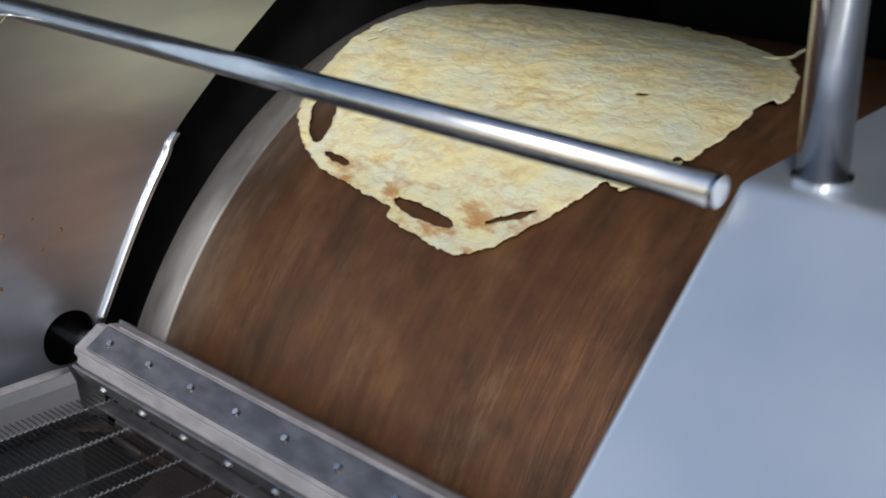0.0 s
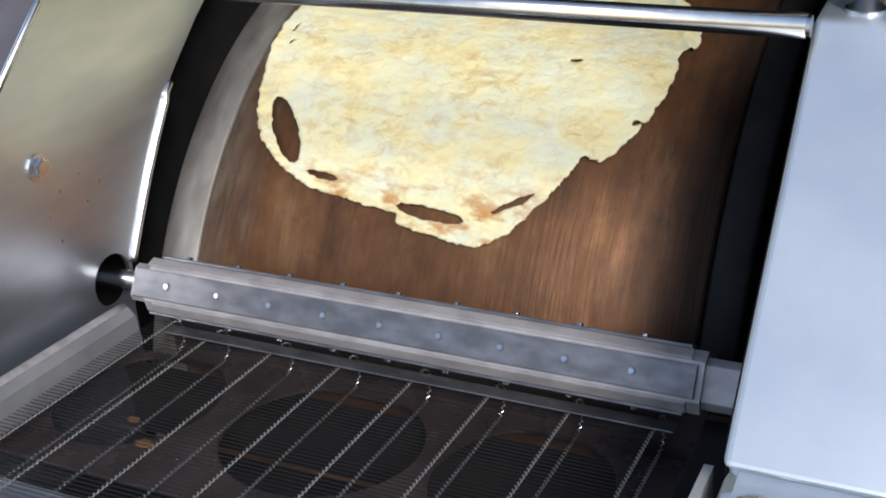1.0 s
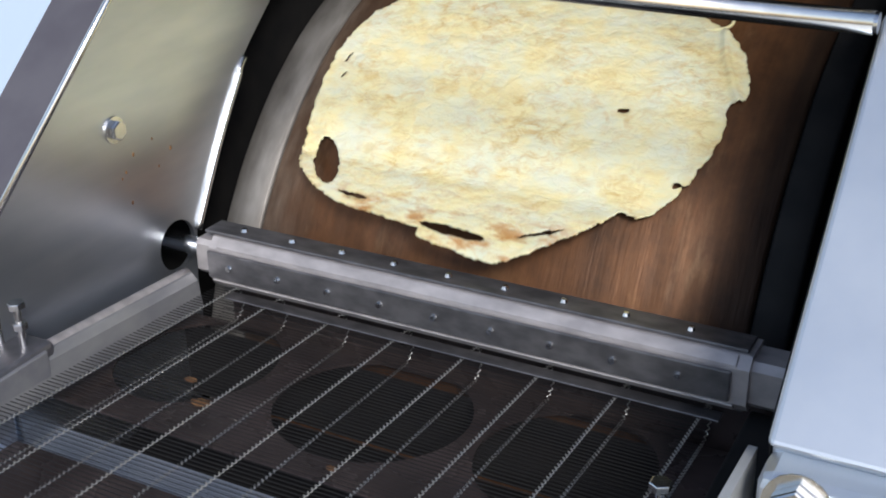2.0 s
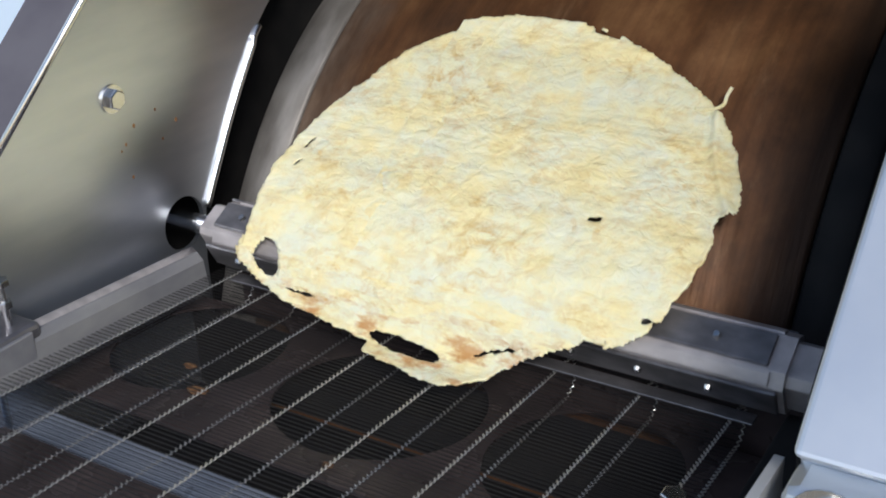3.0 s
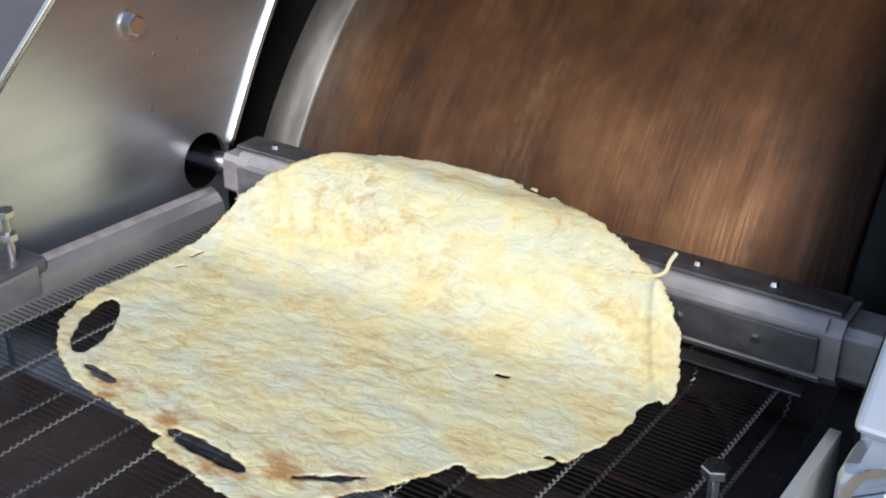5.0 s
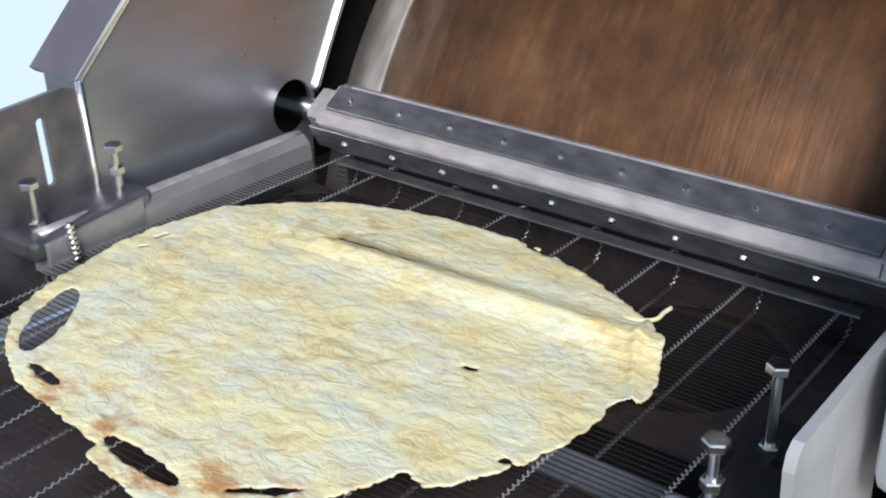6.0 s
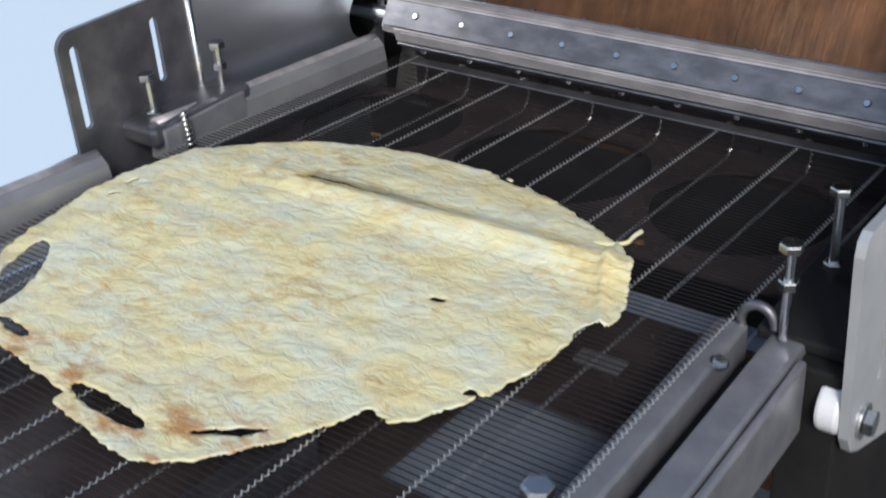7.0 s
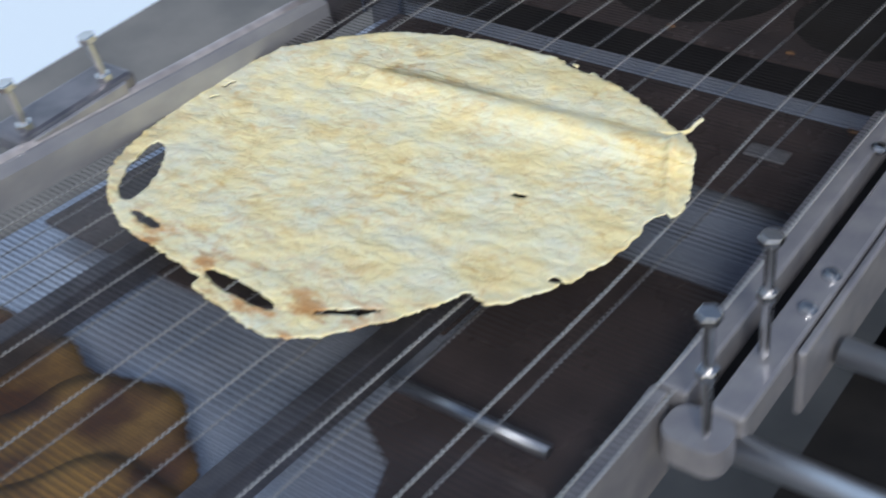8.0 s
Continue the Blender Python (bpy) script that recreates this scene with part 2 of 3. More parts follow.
def tube(points, r, n=10, bm=None):
    """A round bar swept smoothly along a line of points."""
    bm = bm or bmesh.new()
    p = [Vector(q) for q in points]
    fine = []
    for k in range(len(p) - 1):
        a, c, d, e = p[max(k - 1, 0)], p[k], p[k + 1], p[min(k + 2, len(p) - 1)]
        for j in range(4):
            t = j / 4
            fine.append(0.5 * (2 * c + (d - a) * t + (2 * a - 5 * c + 4 * d - e) * t * t + (3 * c - a - 3 * d + e) * t ** 3))
    fine.append(p[-1])
    rings = []
    for k, q in enumerate(fine):
        way = fine[min(k + 1, len(fine) - 1)] - fine[max(k - 1, 0)]
        m = way.to_track_quat("Z", "Y").to_matrix()
        rings.append([bm.verts.new(q + m @ Vector((r * math.cos(i * math.tau / n), r * math.sin(i * math.tau / n), 0))) for i in range(n)])
    for a, c in zip(rings, rings[1:]):
        for i in range(n):
            bm.faces.new((a[i - 1], a[i], c[i], c[i - 1]))
    bm.faces.new(rings[0]), bm.faces.new(rings[-1][::-1])
    return bm


def sheet(outer, holes, to_world, thick, bevel=0.0):
    """A flat plate with real holes: loops of 2D points, laid by to_world(u, v, w), w from 0 to thick."""
    bm = bmesh.new()
    for loop in [outer, *holes]:
        vs = [bm.verts.new((u, v, 0)) for u, v in loop]
        for k in range(len(vs)):
            bm.edges.new((vs[k - 1], vs[k]))
    bmesh.ops.triangle_fill(bm, use_beauty=True, use_dissolve=False, edges=bm.edges[:])
    made = bmesh.ops.extrude_face_region(bm, geom=bm.faces[:])["geom"]
    for v in [g for g in made if isinstance(g, bmesh.types.BMVert)]:
        v.co.z += thick
    for v in bm.verts:
        v.co = Vector(to_world(*v.co))
    return bm


def circle(cu, cv, r, n=32, ru=None):
    return [(cu + (ru or r) * math.cos(k * math.tau / n), cv + r * math.sin(k * math.tau / n)) for k in range(n)]


def rounded(u0, u1, v0, v1, r, n=5):
    pts = []
    for cu, cv, a0 in ((u1 - r, v1 - r, 0), (u0 + r, v1 - r, 90), (u0 + r, v0 + r, 180), (u1 - r, v0 + r, 270)):
        for k in range(n + 1):
            a = radians(a0 + 90 * k / n)
            pts.append((cu + r * math.cos(a), cv + r * math.sin(a)))
    return pts


def yz_plate(x):
    return lambda u, v, w: (x + w, u, v)


def belt_z(y):
    """Height of the belt's top run, which rises a little towards its front."""
    return -0.0253 - 0.08 * y


def belt_top(y):
    """Height of the loaded belt, which hangs a little below its line towards the front."""
    k = min(1.0, max(0.0, (-0.2 - y) / 0.22))
    return belt_z(y) - 0.010 * k * k * (3 - 2 * k)


def screw(name, x, y, z0, z1, r=0.0022, label="bright steel levelling screw with lock nut", nut=None, lean=0.0):
    """An upright threaded screw with its hexagon head and a lock nut."""
    s = thing(name, label, "screw", pose(x, y, z0, lean), group="levelling screws")
    h = z1 - z0
    part("threaded_rod", rod((0, 0, 0), (0, 0, h - 0.003), r, 14), CHROME, s, smooth=False)
    part("head", rod((0, 0, h - 0.004), (0, 0, h), r * 2.3, 6, bevel=0.0005), CHROME, s)
    part("nut", rod((0, 0, nut or h * 0.38), (0, 0, (nut or h * 0.38) + 0.0045), r * 2.0, 6, bevel=0.0005), CHROME, s)
    return s


# ---- surroundings ----
tagged(part("ground", box(-4, 4, -4, 4, -0.9, -0.85), FLOOR), "dull grey workshop floor under the machine", "floor", kind="structure")
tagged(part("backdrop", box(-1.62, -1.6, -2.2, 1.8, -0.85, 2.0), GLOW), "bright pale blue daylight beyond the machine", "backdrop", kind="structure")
tagged(part("wall_north", box(-1.7, 2.5, 1.8, 1.9, -0.85, 2.2), FLOOR), "plain dim wall behind the machine", "wall", kind="structure")

# ---- left side housing ----
YC, ZC, R = 0.297, -0.152, 0.3          # drum axis and radius
EDGE = (1.17, 1.0)                      # run of the housings' sloping front edge: back and up


def housing_left():
    h = thing("side_housing", "brushed steel side housing with a sloping front edge beside the drum", "machine housing", group="side housings")
    top = 0.30
    out = [(-0.158, 0.067), (-0.158 + EDGE[0] * (top - 0.067), top), (0.30, top)]
    # the edge of the drum opening, running down beside the drum to the roller's shaft
    out += [(0.20, 0.19), (0.125, 0.138), (0.094, 0.113), (0.083, 0.103), (0.077, 0.094), (0.062, 0.076), (0.046, 0.052), (0.03, 0.026), (0.017, 0.004), (0.012, -0.03), (0.012, -0.12), (-0.158, -0.12)]
    part("side_wall", sheet(out, [circle(-0.004, 0.0, 0.0175, 28)], yz_plate(-0.003), 0.003), STEEL, h)
    bm = tube([(0.0, 0.086, 0.104), (0.0005, 0.079, 0.098), (0.001, 0.0765, 0.093), (0.001, 0.062, 0.074), (0.001, 0.046, 0.051), (0.001, 0.03, 0.0255), (0.001, 0.0165, 0.003)], 0.0026)
    part("folded_lip", bm, CHROME, h, "bright folded edge of the drum opening", smooth=True)
    fl = [(-0.158, 0.067), (-0.158 + EDGE[0] * (top - 0.067), top)]
    (ya, za), (yb, zb) = fl
    bm = bmesh.new()
    for x0, x1, d in ((-0.042, -0.003, 0.0),):
        vs = [bm.verts.new(c) for c in ((x0, ya, za), (x1, ya, za), (x1, yb, zb), (x0, yb, zb), (x0, ya + 0.003, za - 0.003), (x1, ya + 0.003, za - 0.003), (x1, yb + 0.003, zb - 0.003), (x0, yb + 0.003, zb - 0.003))]
        for q in ((0, 1, 2, 3), (7, 6, 5, 4), (0, 4, 5, 1), (1, 5, 6, 2), (2, 6, 7, 3), (3, 7, 4, 0)):
            bm.faces.new([vs[k] for k in q])
    part("front_flange", bm, FLANGE, h, "front flange coloured dark for the room it reflects")
    part("lower_flange", box(-0.03, -0.003, -0.158, -0.155, -0.12, 0.067), DARK_STEEL, h)
    bm = rod((-0.001, ya, za), (-0.001, yb, zb), 0.0022, 10)
    rod((-0.001, ya, za), (-0.001, ya, -0.06), 0.0022, 10, bm)
    part("edge_trim", bm, CHROME, h, "bright rounded front edge", smooth=True)
    part("outer_wall", box(-0.045, -0.042, -0.1, 0.65, -0.5, 0.1), DARK_STEEL, h)
    return h


left_housing = housing_left()


def hex_bolt(name, place, axis, r, label, group=""):
    b = thing(name, label, "bolt", Matrix.Translation(place) @ Vector(axis).to_track_quat("Z", "Y").to_matrix().to_4x4(), group)
    part("washer", rod((0, 0, 0), (0, 0, 0.0012), r * 1.35, 20), CHROME, b)
    part("head", rod((0, 0, 0.0012), (0, 0, r * 0.9), r, 6, bevel=r * 0.12), CHROME, b)
    return b


hex_bolt("bolt", (0.0, -0.047, 0.096), (1, 0, 0), 0.0062, "bright hexagon bolt in the brushed side wall")
for y, z, r in ((-0.0335, 0.0752, 0.0011), (0.0009, 0.0676, 0.0012), (-0.0417, 0.0663, 0.0009), (-0.0399, 0.0452, 0.0010), (-0.0120, 0.0598, 0.0008), (-0.0457, 0.0634, 0.0007), (-0.0151, 0.0793, 0.0008)):
    bm = bmesh.new()
    bmesh.ops.create_uvsphere(bm, u_segments=12, v_segments=6, radius=r, matrix=Matrix.Translation((0.0, y, z)) @ Matrix.Diagonal((0.25, 1.0, 1.35, 1.0)))
    tagged(part("splash", bm, CRUMB, smooth=True), "small dried batter splash on the brushed side wall", "splash", group="splashes on the side wall")
# black sheets put where only shade fills the machine round the drum
tagged(part("inner_wall", box(-0.04, -0.035, -0.02, 0.65, -0.5, 0.36), BLACK), "black sheet standing in for the dark gap at the drum end", "wall", kind="structure")
tagged(part("hood_back", box(-0.04, 0.63, 0.65, 0.655, -0.5, 0.5), BLACK), "black hood back standing in for the dark behind the drum", "machine hood", kind="structure")
# out of view, added to keep light off the drum's top
tagged(part("hood_top", box(-0.04, 0.63, 0.04, 0.65, 0.365, 0.37), BLACK), "unseen black hood top that shades the drum from above", "machine hood", kind="structure")
tagged(part("hood_side", box(0.63, 0.635, 0.1, 0.65, -0.5, 0.36), BLACK), "black hood side standing in for the dark beside the drum", "machine hood", kind="structure")


# ---- right side housing ----
def housing_right():
    h = thing("side_housing", "satin steel side housing with a broad sloping front face", "machine housing", group="side housings")
    x0, x1, ya, za, top = 0.425, 0.62, -0.158, 0.067, 0.2
    yb = ya + EDGE[0] * (top - za)
    bm = bmesh.new()
    prof = [(ya, za), (yb, top), (0.3, top), (0.3, -0.15), (ya + 0.06, -0.15), (ya + 0.012, za - 0.006)]
    a = [bm.verts.new((x0, y, z)) for y, z in prof]
    b = [bm.verts.new((x1, y, z)) for y, z in prof]
    bm.faces.new(a), bm.faces.new(b[::-1])
    for k in range(len(prof)):
        bm.faces.new((a[k - 1], a[k], b[k], b[k - 1]))
    bmesh.ops.recalc_face_normals(bm, faces=bm.faces)
    bmesh.ops.bevel(bm, geom=bm.edges[:], offset=0.003, segments=3, affect="EDGES", profile=0.5)
    part("cover", bm, PANEL, h)
    # black sheet puts shade on the cover's inner side
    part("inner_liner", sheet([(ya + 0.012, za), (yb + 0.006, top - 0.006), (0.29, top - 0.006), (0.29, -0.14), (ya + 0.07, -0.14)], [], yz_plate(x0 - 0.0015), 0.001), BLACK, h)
    br = part("corner_bracket", box(0.424, 0.53, -0.166, -0.14, 0.0, 0.058, 0.006), PANEL, h)
    return h


housing_right()
hex_bolt("bolt", (0.441, -0.1665, 0.048), (0, -1, 0.25), 0.0105, "large hexagon bolt in the corner bracket")


def guard_bar():
    g = thing("guard_bar", "polished steel rod across the front of the drum", "guard rail")
    part("rod", rod((-0.01, -0.014, 0.199), (0.4235, -0.014, 0.199), 0.0055, 24), CHROME, g, smooth=True)
    part("end_cap", rod((0.4235, -0.014, 0.199), (0.4255, -0.014, 0.199), 0.005, 24), CHROME, g, "dull rounded end of the rod")
    return g


guard_bar()
g = thing("guard_post", "upright polished steel tube on the housing", "post")
part("tube", rod((0.4445, 0.012, 0.199), (0.4445, 0.012, 0.44), 0.0078, 28), CHROME, g, smooth=True)
part("foot_collar", rod((0.4445, 0.012, 0.199), (0.4445, 0.012, 0.2015), 0.0092, 28), CHROME, g)

# ---- drum ----
drum = thing("baking_drum", "brown baked steel drum with a worn bright rim", "drum", pose(0, YC, ZC))


def drum_shell(x0, x1, r, n=200):
    bm = bmesh.new()
    xs = [x0, x0 + 0.002, x1 - 0.002, x1]
    rs = [r - 0.002, r, r, r - 0.002]
    rings = [[bm.verts.new((x, q * math.cos(k * math.tau / n), q * math.sin(k * math.tau / n))) for k in range(n)] for x, q in zip(xs, rs)]
    for a, b in zip(rings, rings[1:]):
        for k in range(n):
            bm.faces.new((a[k - 1], a[k], b[k], b[k - 1]))
    bm.faces.new(rings[0]), bm.faces.new(rings[-1][::-1])
    return bm


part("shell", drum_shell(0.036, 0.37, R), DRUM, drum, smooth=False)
part("rim", drum_shell(0.006, 0.0355, R - 0.0006), DRUM_RIM, drum, "worn grey steel rim")
part("rim", drum_shell(0.3705, 0.392, R - 0.001), BLACK, drum, "near-black rim")
for ob in drum.children:
    for f in ob.data.polygons:
        f.use_smooth = len(f.vertices) == 4

# ---- transfer roller ----
roller = thing("transfer_roller", "square aluminium roller with bolted strips on a steel shaft", "roller")


def square_bar(x0, x1, half, chamfer):
    prof = [(half, chamfer), (chamfer, half), (-chamfer, half), (-half, chamfer), (-half, -chamfer), (-chamfer, -half), (chamfer, -half), (half, -chamfer)]
    bm = bmesh.new()
    a = [bm.verts.new((x0, y, z)) for y, z in prof]
    b = [bm.verts.new((x1, y, z)) for y, z in prof]
    bm.faces.new(a), bm.faces.new(b[::-1])
    for k in range(8):
        bm.faces.new((a[k - 1], a[k], b[k], b[k - 1]))
    return bm


part("shaft", rod((-0.03, 0, 0), (0.44, 0, 0), 0.0062, 24), CHROME, roller, "bright steel shaft", smooth=False)
part("core", square_bar(0.036, 0.385, 0.0165, 0.0105), ROLLER, roller)
part("end_block", square_bar(0.022, 0.036, 0.0118, 0.009), ROLLER, roller)
part("end_block", square_bar(0.385, 0.408, 0.0135, 0.0095), ROLLER, roller)
for q in range(4):
    turn = pose(0, 0, 0, 90 * q)
    x0 = 0.028 + 0.008 * (q % 2) + 0.003 * (q // 2)
    strip = part("strip", box(x0, 0.382 - 0.006 * (q % 2), -0.009, 0.009, 0.0166, 0.0188, 0.0006, turn=turn), ROLLER_DARK, roller)
    part("edge_strip", box(x0 + 0.006, 0.378, -0.0036, 0.0036, 0.0189, 0.0204, 0.0006, turn=pose(0, 0, 0, 90 * q - 45)), ROLLER, roller, "pale worn edge strip")
    for k in range(9):
        bm = rod((0.053 + 0.0369 * k, 0, 0.0186), (0.053 + 0.0369 * k, 0, 0.0206), 0.0026, 10, r2=0.0017)
        bmesh.ops.transform(bm, matrix=turn, verts=bm.verts)
        part("strip_screw", bm, CHROME, strip)

# ---- under the belt ----
tray = thing("catch_tray", "dark stained steel tray with round cut-outs beneath the belt", "tray")


def sloped(dz):
    return lambda u, v, w: (u, v, belt_z(v) + dz - w)


part("tray_plate", sheet([(0.0, 0.004), (0.4, 0.004), (0.4, -0.13), (0.0, -0.13)], [circle(0.046, -0.05, 0.057, 40, 0.05), circle(0.175, -0.05, 0.06, 40, 0.06), circle(0.298, -0.05, 0.057, 40, 0.05)], sloped(-0.03), 0.002), TRAY, tray)
# added dark sheet for the roller's shade, hides the drum behind
part("rear_flange", box(0.03, 0.4, 0.0095, 0.0115, -0.062, -0.0255), TRAY, tray)
# two black sheets added behind the cut-outs, putting shade into the holes
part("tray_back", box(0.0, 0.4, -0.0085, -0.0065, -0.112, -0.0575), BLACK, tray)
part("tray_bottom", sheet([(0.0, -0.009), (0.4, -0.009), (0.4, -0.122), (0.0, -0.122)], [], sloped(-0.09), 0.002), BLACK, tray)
part("middle_plate", sheet([(0.0, -0.162), (0.385, -0.162), (0.385, -0.255), (0.0, -0.255)], [], sloped(-0.045), 0.002), TRAY, tray)
part("narrow_plate", sheet([(0.0, -0.2565), (0.268, -0.2565), (0.268, -0.334), (0.0, -0.334)], [], sloped(-0.045), 0.002), TRAY, tray)
part("front_plate", sheet([(0.245, -0.3355), (0.35, -0.3355), (0.35, -0.66), (0.31, -0.66), (0.3, -0.57), (0.275, -0.51), (0.25, -0.495)], [], sloped(-0.045), 0.002), TRAY, tray)
part("side_plate", sheet([(0.0, -0.3355), (0.243, -0.3355), (0.243, -0.43), (0.2, -0.445), (0.13, -0.47), (0.0, -0.47)], [], sloped(-0.045), 0.002), TRAY, tray)
gloss = thing("drip_sheet", "steel drip sheet beneath the belt, coloured with the blue of a mirrored sky", "tray")
part("sheet", sheet([(-0.02, -0.126), (0.349, -0.126), (0.349, -0.7), (-0.02, -0.7)], [], sloped(-0.055), 0.002), SKY_TRAY, gloss)
for x in (0.088, 0.238):
    b = thing("belt_support_bar", "dark flat bar carrying the belt lengthwise", "support bar", group="belt support bars")
    part("bar", box(x - 0.006, x + 0.006, -0.66, -0.34, -0.043, -0.026, 0.001), DARK_STEEL, b)
    b.matrix_world = pose(0, 0, -0.0253) @ pose(0, 0, 0, -math.degrees(math.atan(0.08)))
for x0, x1, y, dz in ((0.253, 0.332, -0.477, -0.034), (0.362, 0.7, -0.43, -0.04), (0.4, 0.7, -0.352, -0.04), (0.362, 0.7, -0.495, -0.06)):
    r = thing("cross_rod", "dull grey steel rod across the frame", "rod", group="cross rods")
    part("rod", rod((x0, y, belt_z(y) + dz), (x1, y, belt_z(y) + dz), 0.003 if x0 < 0.3 else 0.0065, 16), STEEL, r, smooth=True)
# black sheet in place of the shade between and below the rods
void_sheet = part("machine_pit", box(0.362, 1.2, -0.9, 0.3, -0.2, -0.19), BLACK)
tagged(void_sheet, "black sheet standing in for the dark void below the frame rods", "machine base", kind="structure")


def stack():
    """Baked rounds that lie in a loose fan on the drip sheet."""
    for k, (x, y, r) in enumerate(((0.03, -0.575, 0.05), (0.1, -0.59, 0.062), (0.165, -0.588, 0.058), (0.2, -0.62, 0.05))):
        c = thing("baked_crepe", "browned thin crepe lying in a loose fan below the belt", "crepe", group="baked crepes below the belt")
        bm = bmesh.new()
        n = 48
        top = [bm.verts.new((x, y, belt_z(y) - 0.05 + 0.003 * k))]
        for ring in range(1, 7):
            for j in range(n):
                a = j * math.tau / n
                q = r * ring / 6 * (1 + (0.06 * math.sin(3 * a + k) + 0.04 * math.sin(7 * a + 2 * k)) * ring / 6)
                px, py = x + q * math.cos(a), y + q * math.sin(a)
                top.append(bm.verts.new((px, py, belt_z(py) - 0.05 + 0.003 * k + 0.004 * noise.noise((px * 30, py * 30, k)))))
        for j in range(n):
            bm.faces.new((top[0], top[1 + j], top[1 + (j + 1) % n]))
            for ring in range(5):
                p0, p1 = 1 + ring * n, 1 + (ring + 1) * n
                bm.faces.new((top[p0 + j], top[p1 + j], top[p1 + (j + 1) % n], top[p0 + (j + 1) % n]))
        made = bmesh.ops.extrude_face_region(bm, geom=bm.faces[:])["geom"]
        for v in made:
            if isinstance(v, bmesh.types.BMVert):
                v.co.z -= 0.0015
        part("round", bm, OLD_CREPE, c, smooth=True)


stack()
rng = random.Random(4)
for x, y, big in ((0.083, -0.095, 0.007), (0.06, -0.075, 0.0045), (0.19, -0.118, 0.0035), (0.27, -0.118, 0.003), (0.35, -0.17, 0.006), (0.33, -0.165, 0.004)):
    c = bmesh.new()
    bmesh.ops.create_icosphere(c, subdivisions=2, radius=1.0)
    on = -0.03 if y > -0.12 else -0.045
    for v in c.verts:
        v.co = v.co * (1 + 0.5 * noise.noise(v.co * 1.7 + Vector((x * 90, y * 90, 0))))
        v.co = Vector((x + v.co.x * big, y + v.co.y * big * 0.6, belt_z(y) + on + 0.001 + v.co.z * 0.0012))
    tagged(part("crumb", c, CRUMB, smooth=True), "dry browned batter crumb fallen on the tray", "crumb", group="crumbs on the tray")

scrap = part("scrap", box(0.288, 0.312, -0.217, -0.206, belt_z(-0.21) - 0.0445, belt_z(-0.21) - 0.0425, 0.0007), GUIDE)
tagged(scrap, "small pale flat scrap lying on the stained plate", "scrap")

# ---- left guide and frame ----
guide = thing("belt_guide", "worn grey sheet-metal guide along the belt edge", "belt guide", group="belt guides")


def guide_strip(y0, y1, x_in, high, low, name, parent):
    """A bent sheet strip: a rounded top with a face that slopes down to the belt edge."""
    bm = bmesh.new()
    prof = [(x_in - 0.016, low), (x_in - 0.013, high - 0.003), (x_in - 0.009, high), (x_in - 0.004, high - 0.0015), (x_in, high - 0.006), (x_in + 0.002, low)]
    rings = []
    for y in [y0 + (y1 - y0) * k / 12 for k in range(13)]:
        rings.append([bm.verts.new((x, y, belt_z(y) + z)) for x, z in prof])
    for a, b in zip(rings, rings[1:]):
        for k in range(len(prof) - 1):
            bm.faces.new((a[k], a[k + 1], b[k + 1], b[k]))
    bm.faces.new(rings[0]), bm.faces.new(rings[-1][::-1])
    edge = x_in - 0.009
    # rolled edge in paler metal, the guide's highlight put into its colour
    part("rolled_edge", tube([(edge, y, belt_z(y) + high - 0.0035) for y in (y0, 0.5 * (y0 + y1), y1)], 0.0045, 14), ROLLER, parent, "rolled edge made pale for the highlight along it", smooth=True)
    return part(name, bm, GUIDE, parent, smooth=False)


guide_strip(-0.018, -0.212, 0.0255, 0.016, -0.008, "strip", guide)
guide2 = thing("belt_guide", "worn grey sheet-metal guide along the belt edge", "belt guide", group="belt guides")
guide_strip(-0.255, -0.64, 0.0265, 0.012, -0.01, "strip", guide2)


def clamp(x, y0, y1, z, label):
    """A clamp block that carries two levelling screws."""
    c = thing("clamp_block", label, "clamp", group="clamp blocks")
    part("block", box(x - 0.016, x + 0.012, y0 - 0.012, y1 + 0.012, z - 0.012, z, 0.003), DARK_STEEL, c)
    part("face_plate", box(x + 0.012, x + 0.0145, y0 - 0.006, y1 + 0.004, z - 0.026, z - 0.002, 0.001), RAIL, c)
    return c


clamp(0.012, -0.208, -0.154, 0.006, "worn grey clamp block holding two screws over the guide")
screw("levelling_screw", 0.0126, -0.208, -0.03, 0.0335, nut=0.037)
screw("levelling_screw", 0.0126, -0.154, 0.006, 0.0335, nut=0.0)
bead = bmesh.new()
for k in range(7):
    made = bmesh.ops.create_icosphere(bead, subdivisions=2, radius=0.0028)["verts"]
    for v in made:
        v.co = Vector((0.0285 + v.co.x * 0.7 + 0.0003 * k, -0.2 + v.co.y, 0.009 - 0.003 * k + v.co.z))
tagged(part("weld_bead", bead, CHROME, smooth=True), "shiny weld bead down the clamp face", "weld", kind="stuff")

side_plate = thing("slotted_plate", "grey steel adjusting plate with two upright slots", "side plate", group="slotted side plates")
part("plate", sheet(rounded(-0.251, -0.1595, -0.04, 0.067, 0.01), [rounded(-0.244, -0.2385, 0.011, 0.058, 0.0025), rounded(-0.188, -0.1825, 0.018, 0.056, 0.0025)], yz_plate(-0.004), 0.003), DARK_STEEL, side_plate)

# front left pair of screws on their bracket
clamp(0.006, -0.463, -0.41, 0.028, "dark worn clamp block holding the front screws")
screw("levelling_screw", 0.011, -0.463, 0.0, 0.057, nut=0.028, lean=6)
screw("levelling_screw", 0.011, -0.41, 0.0, 0.057, nut=0.028, lean=6)

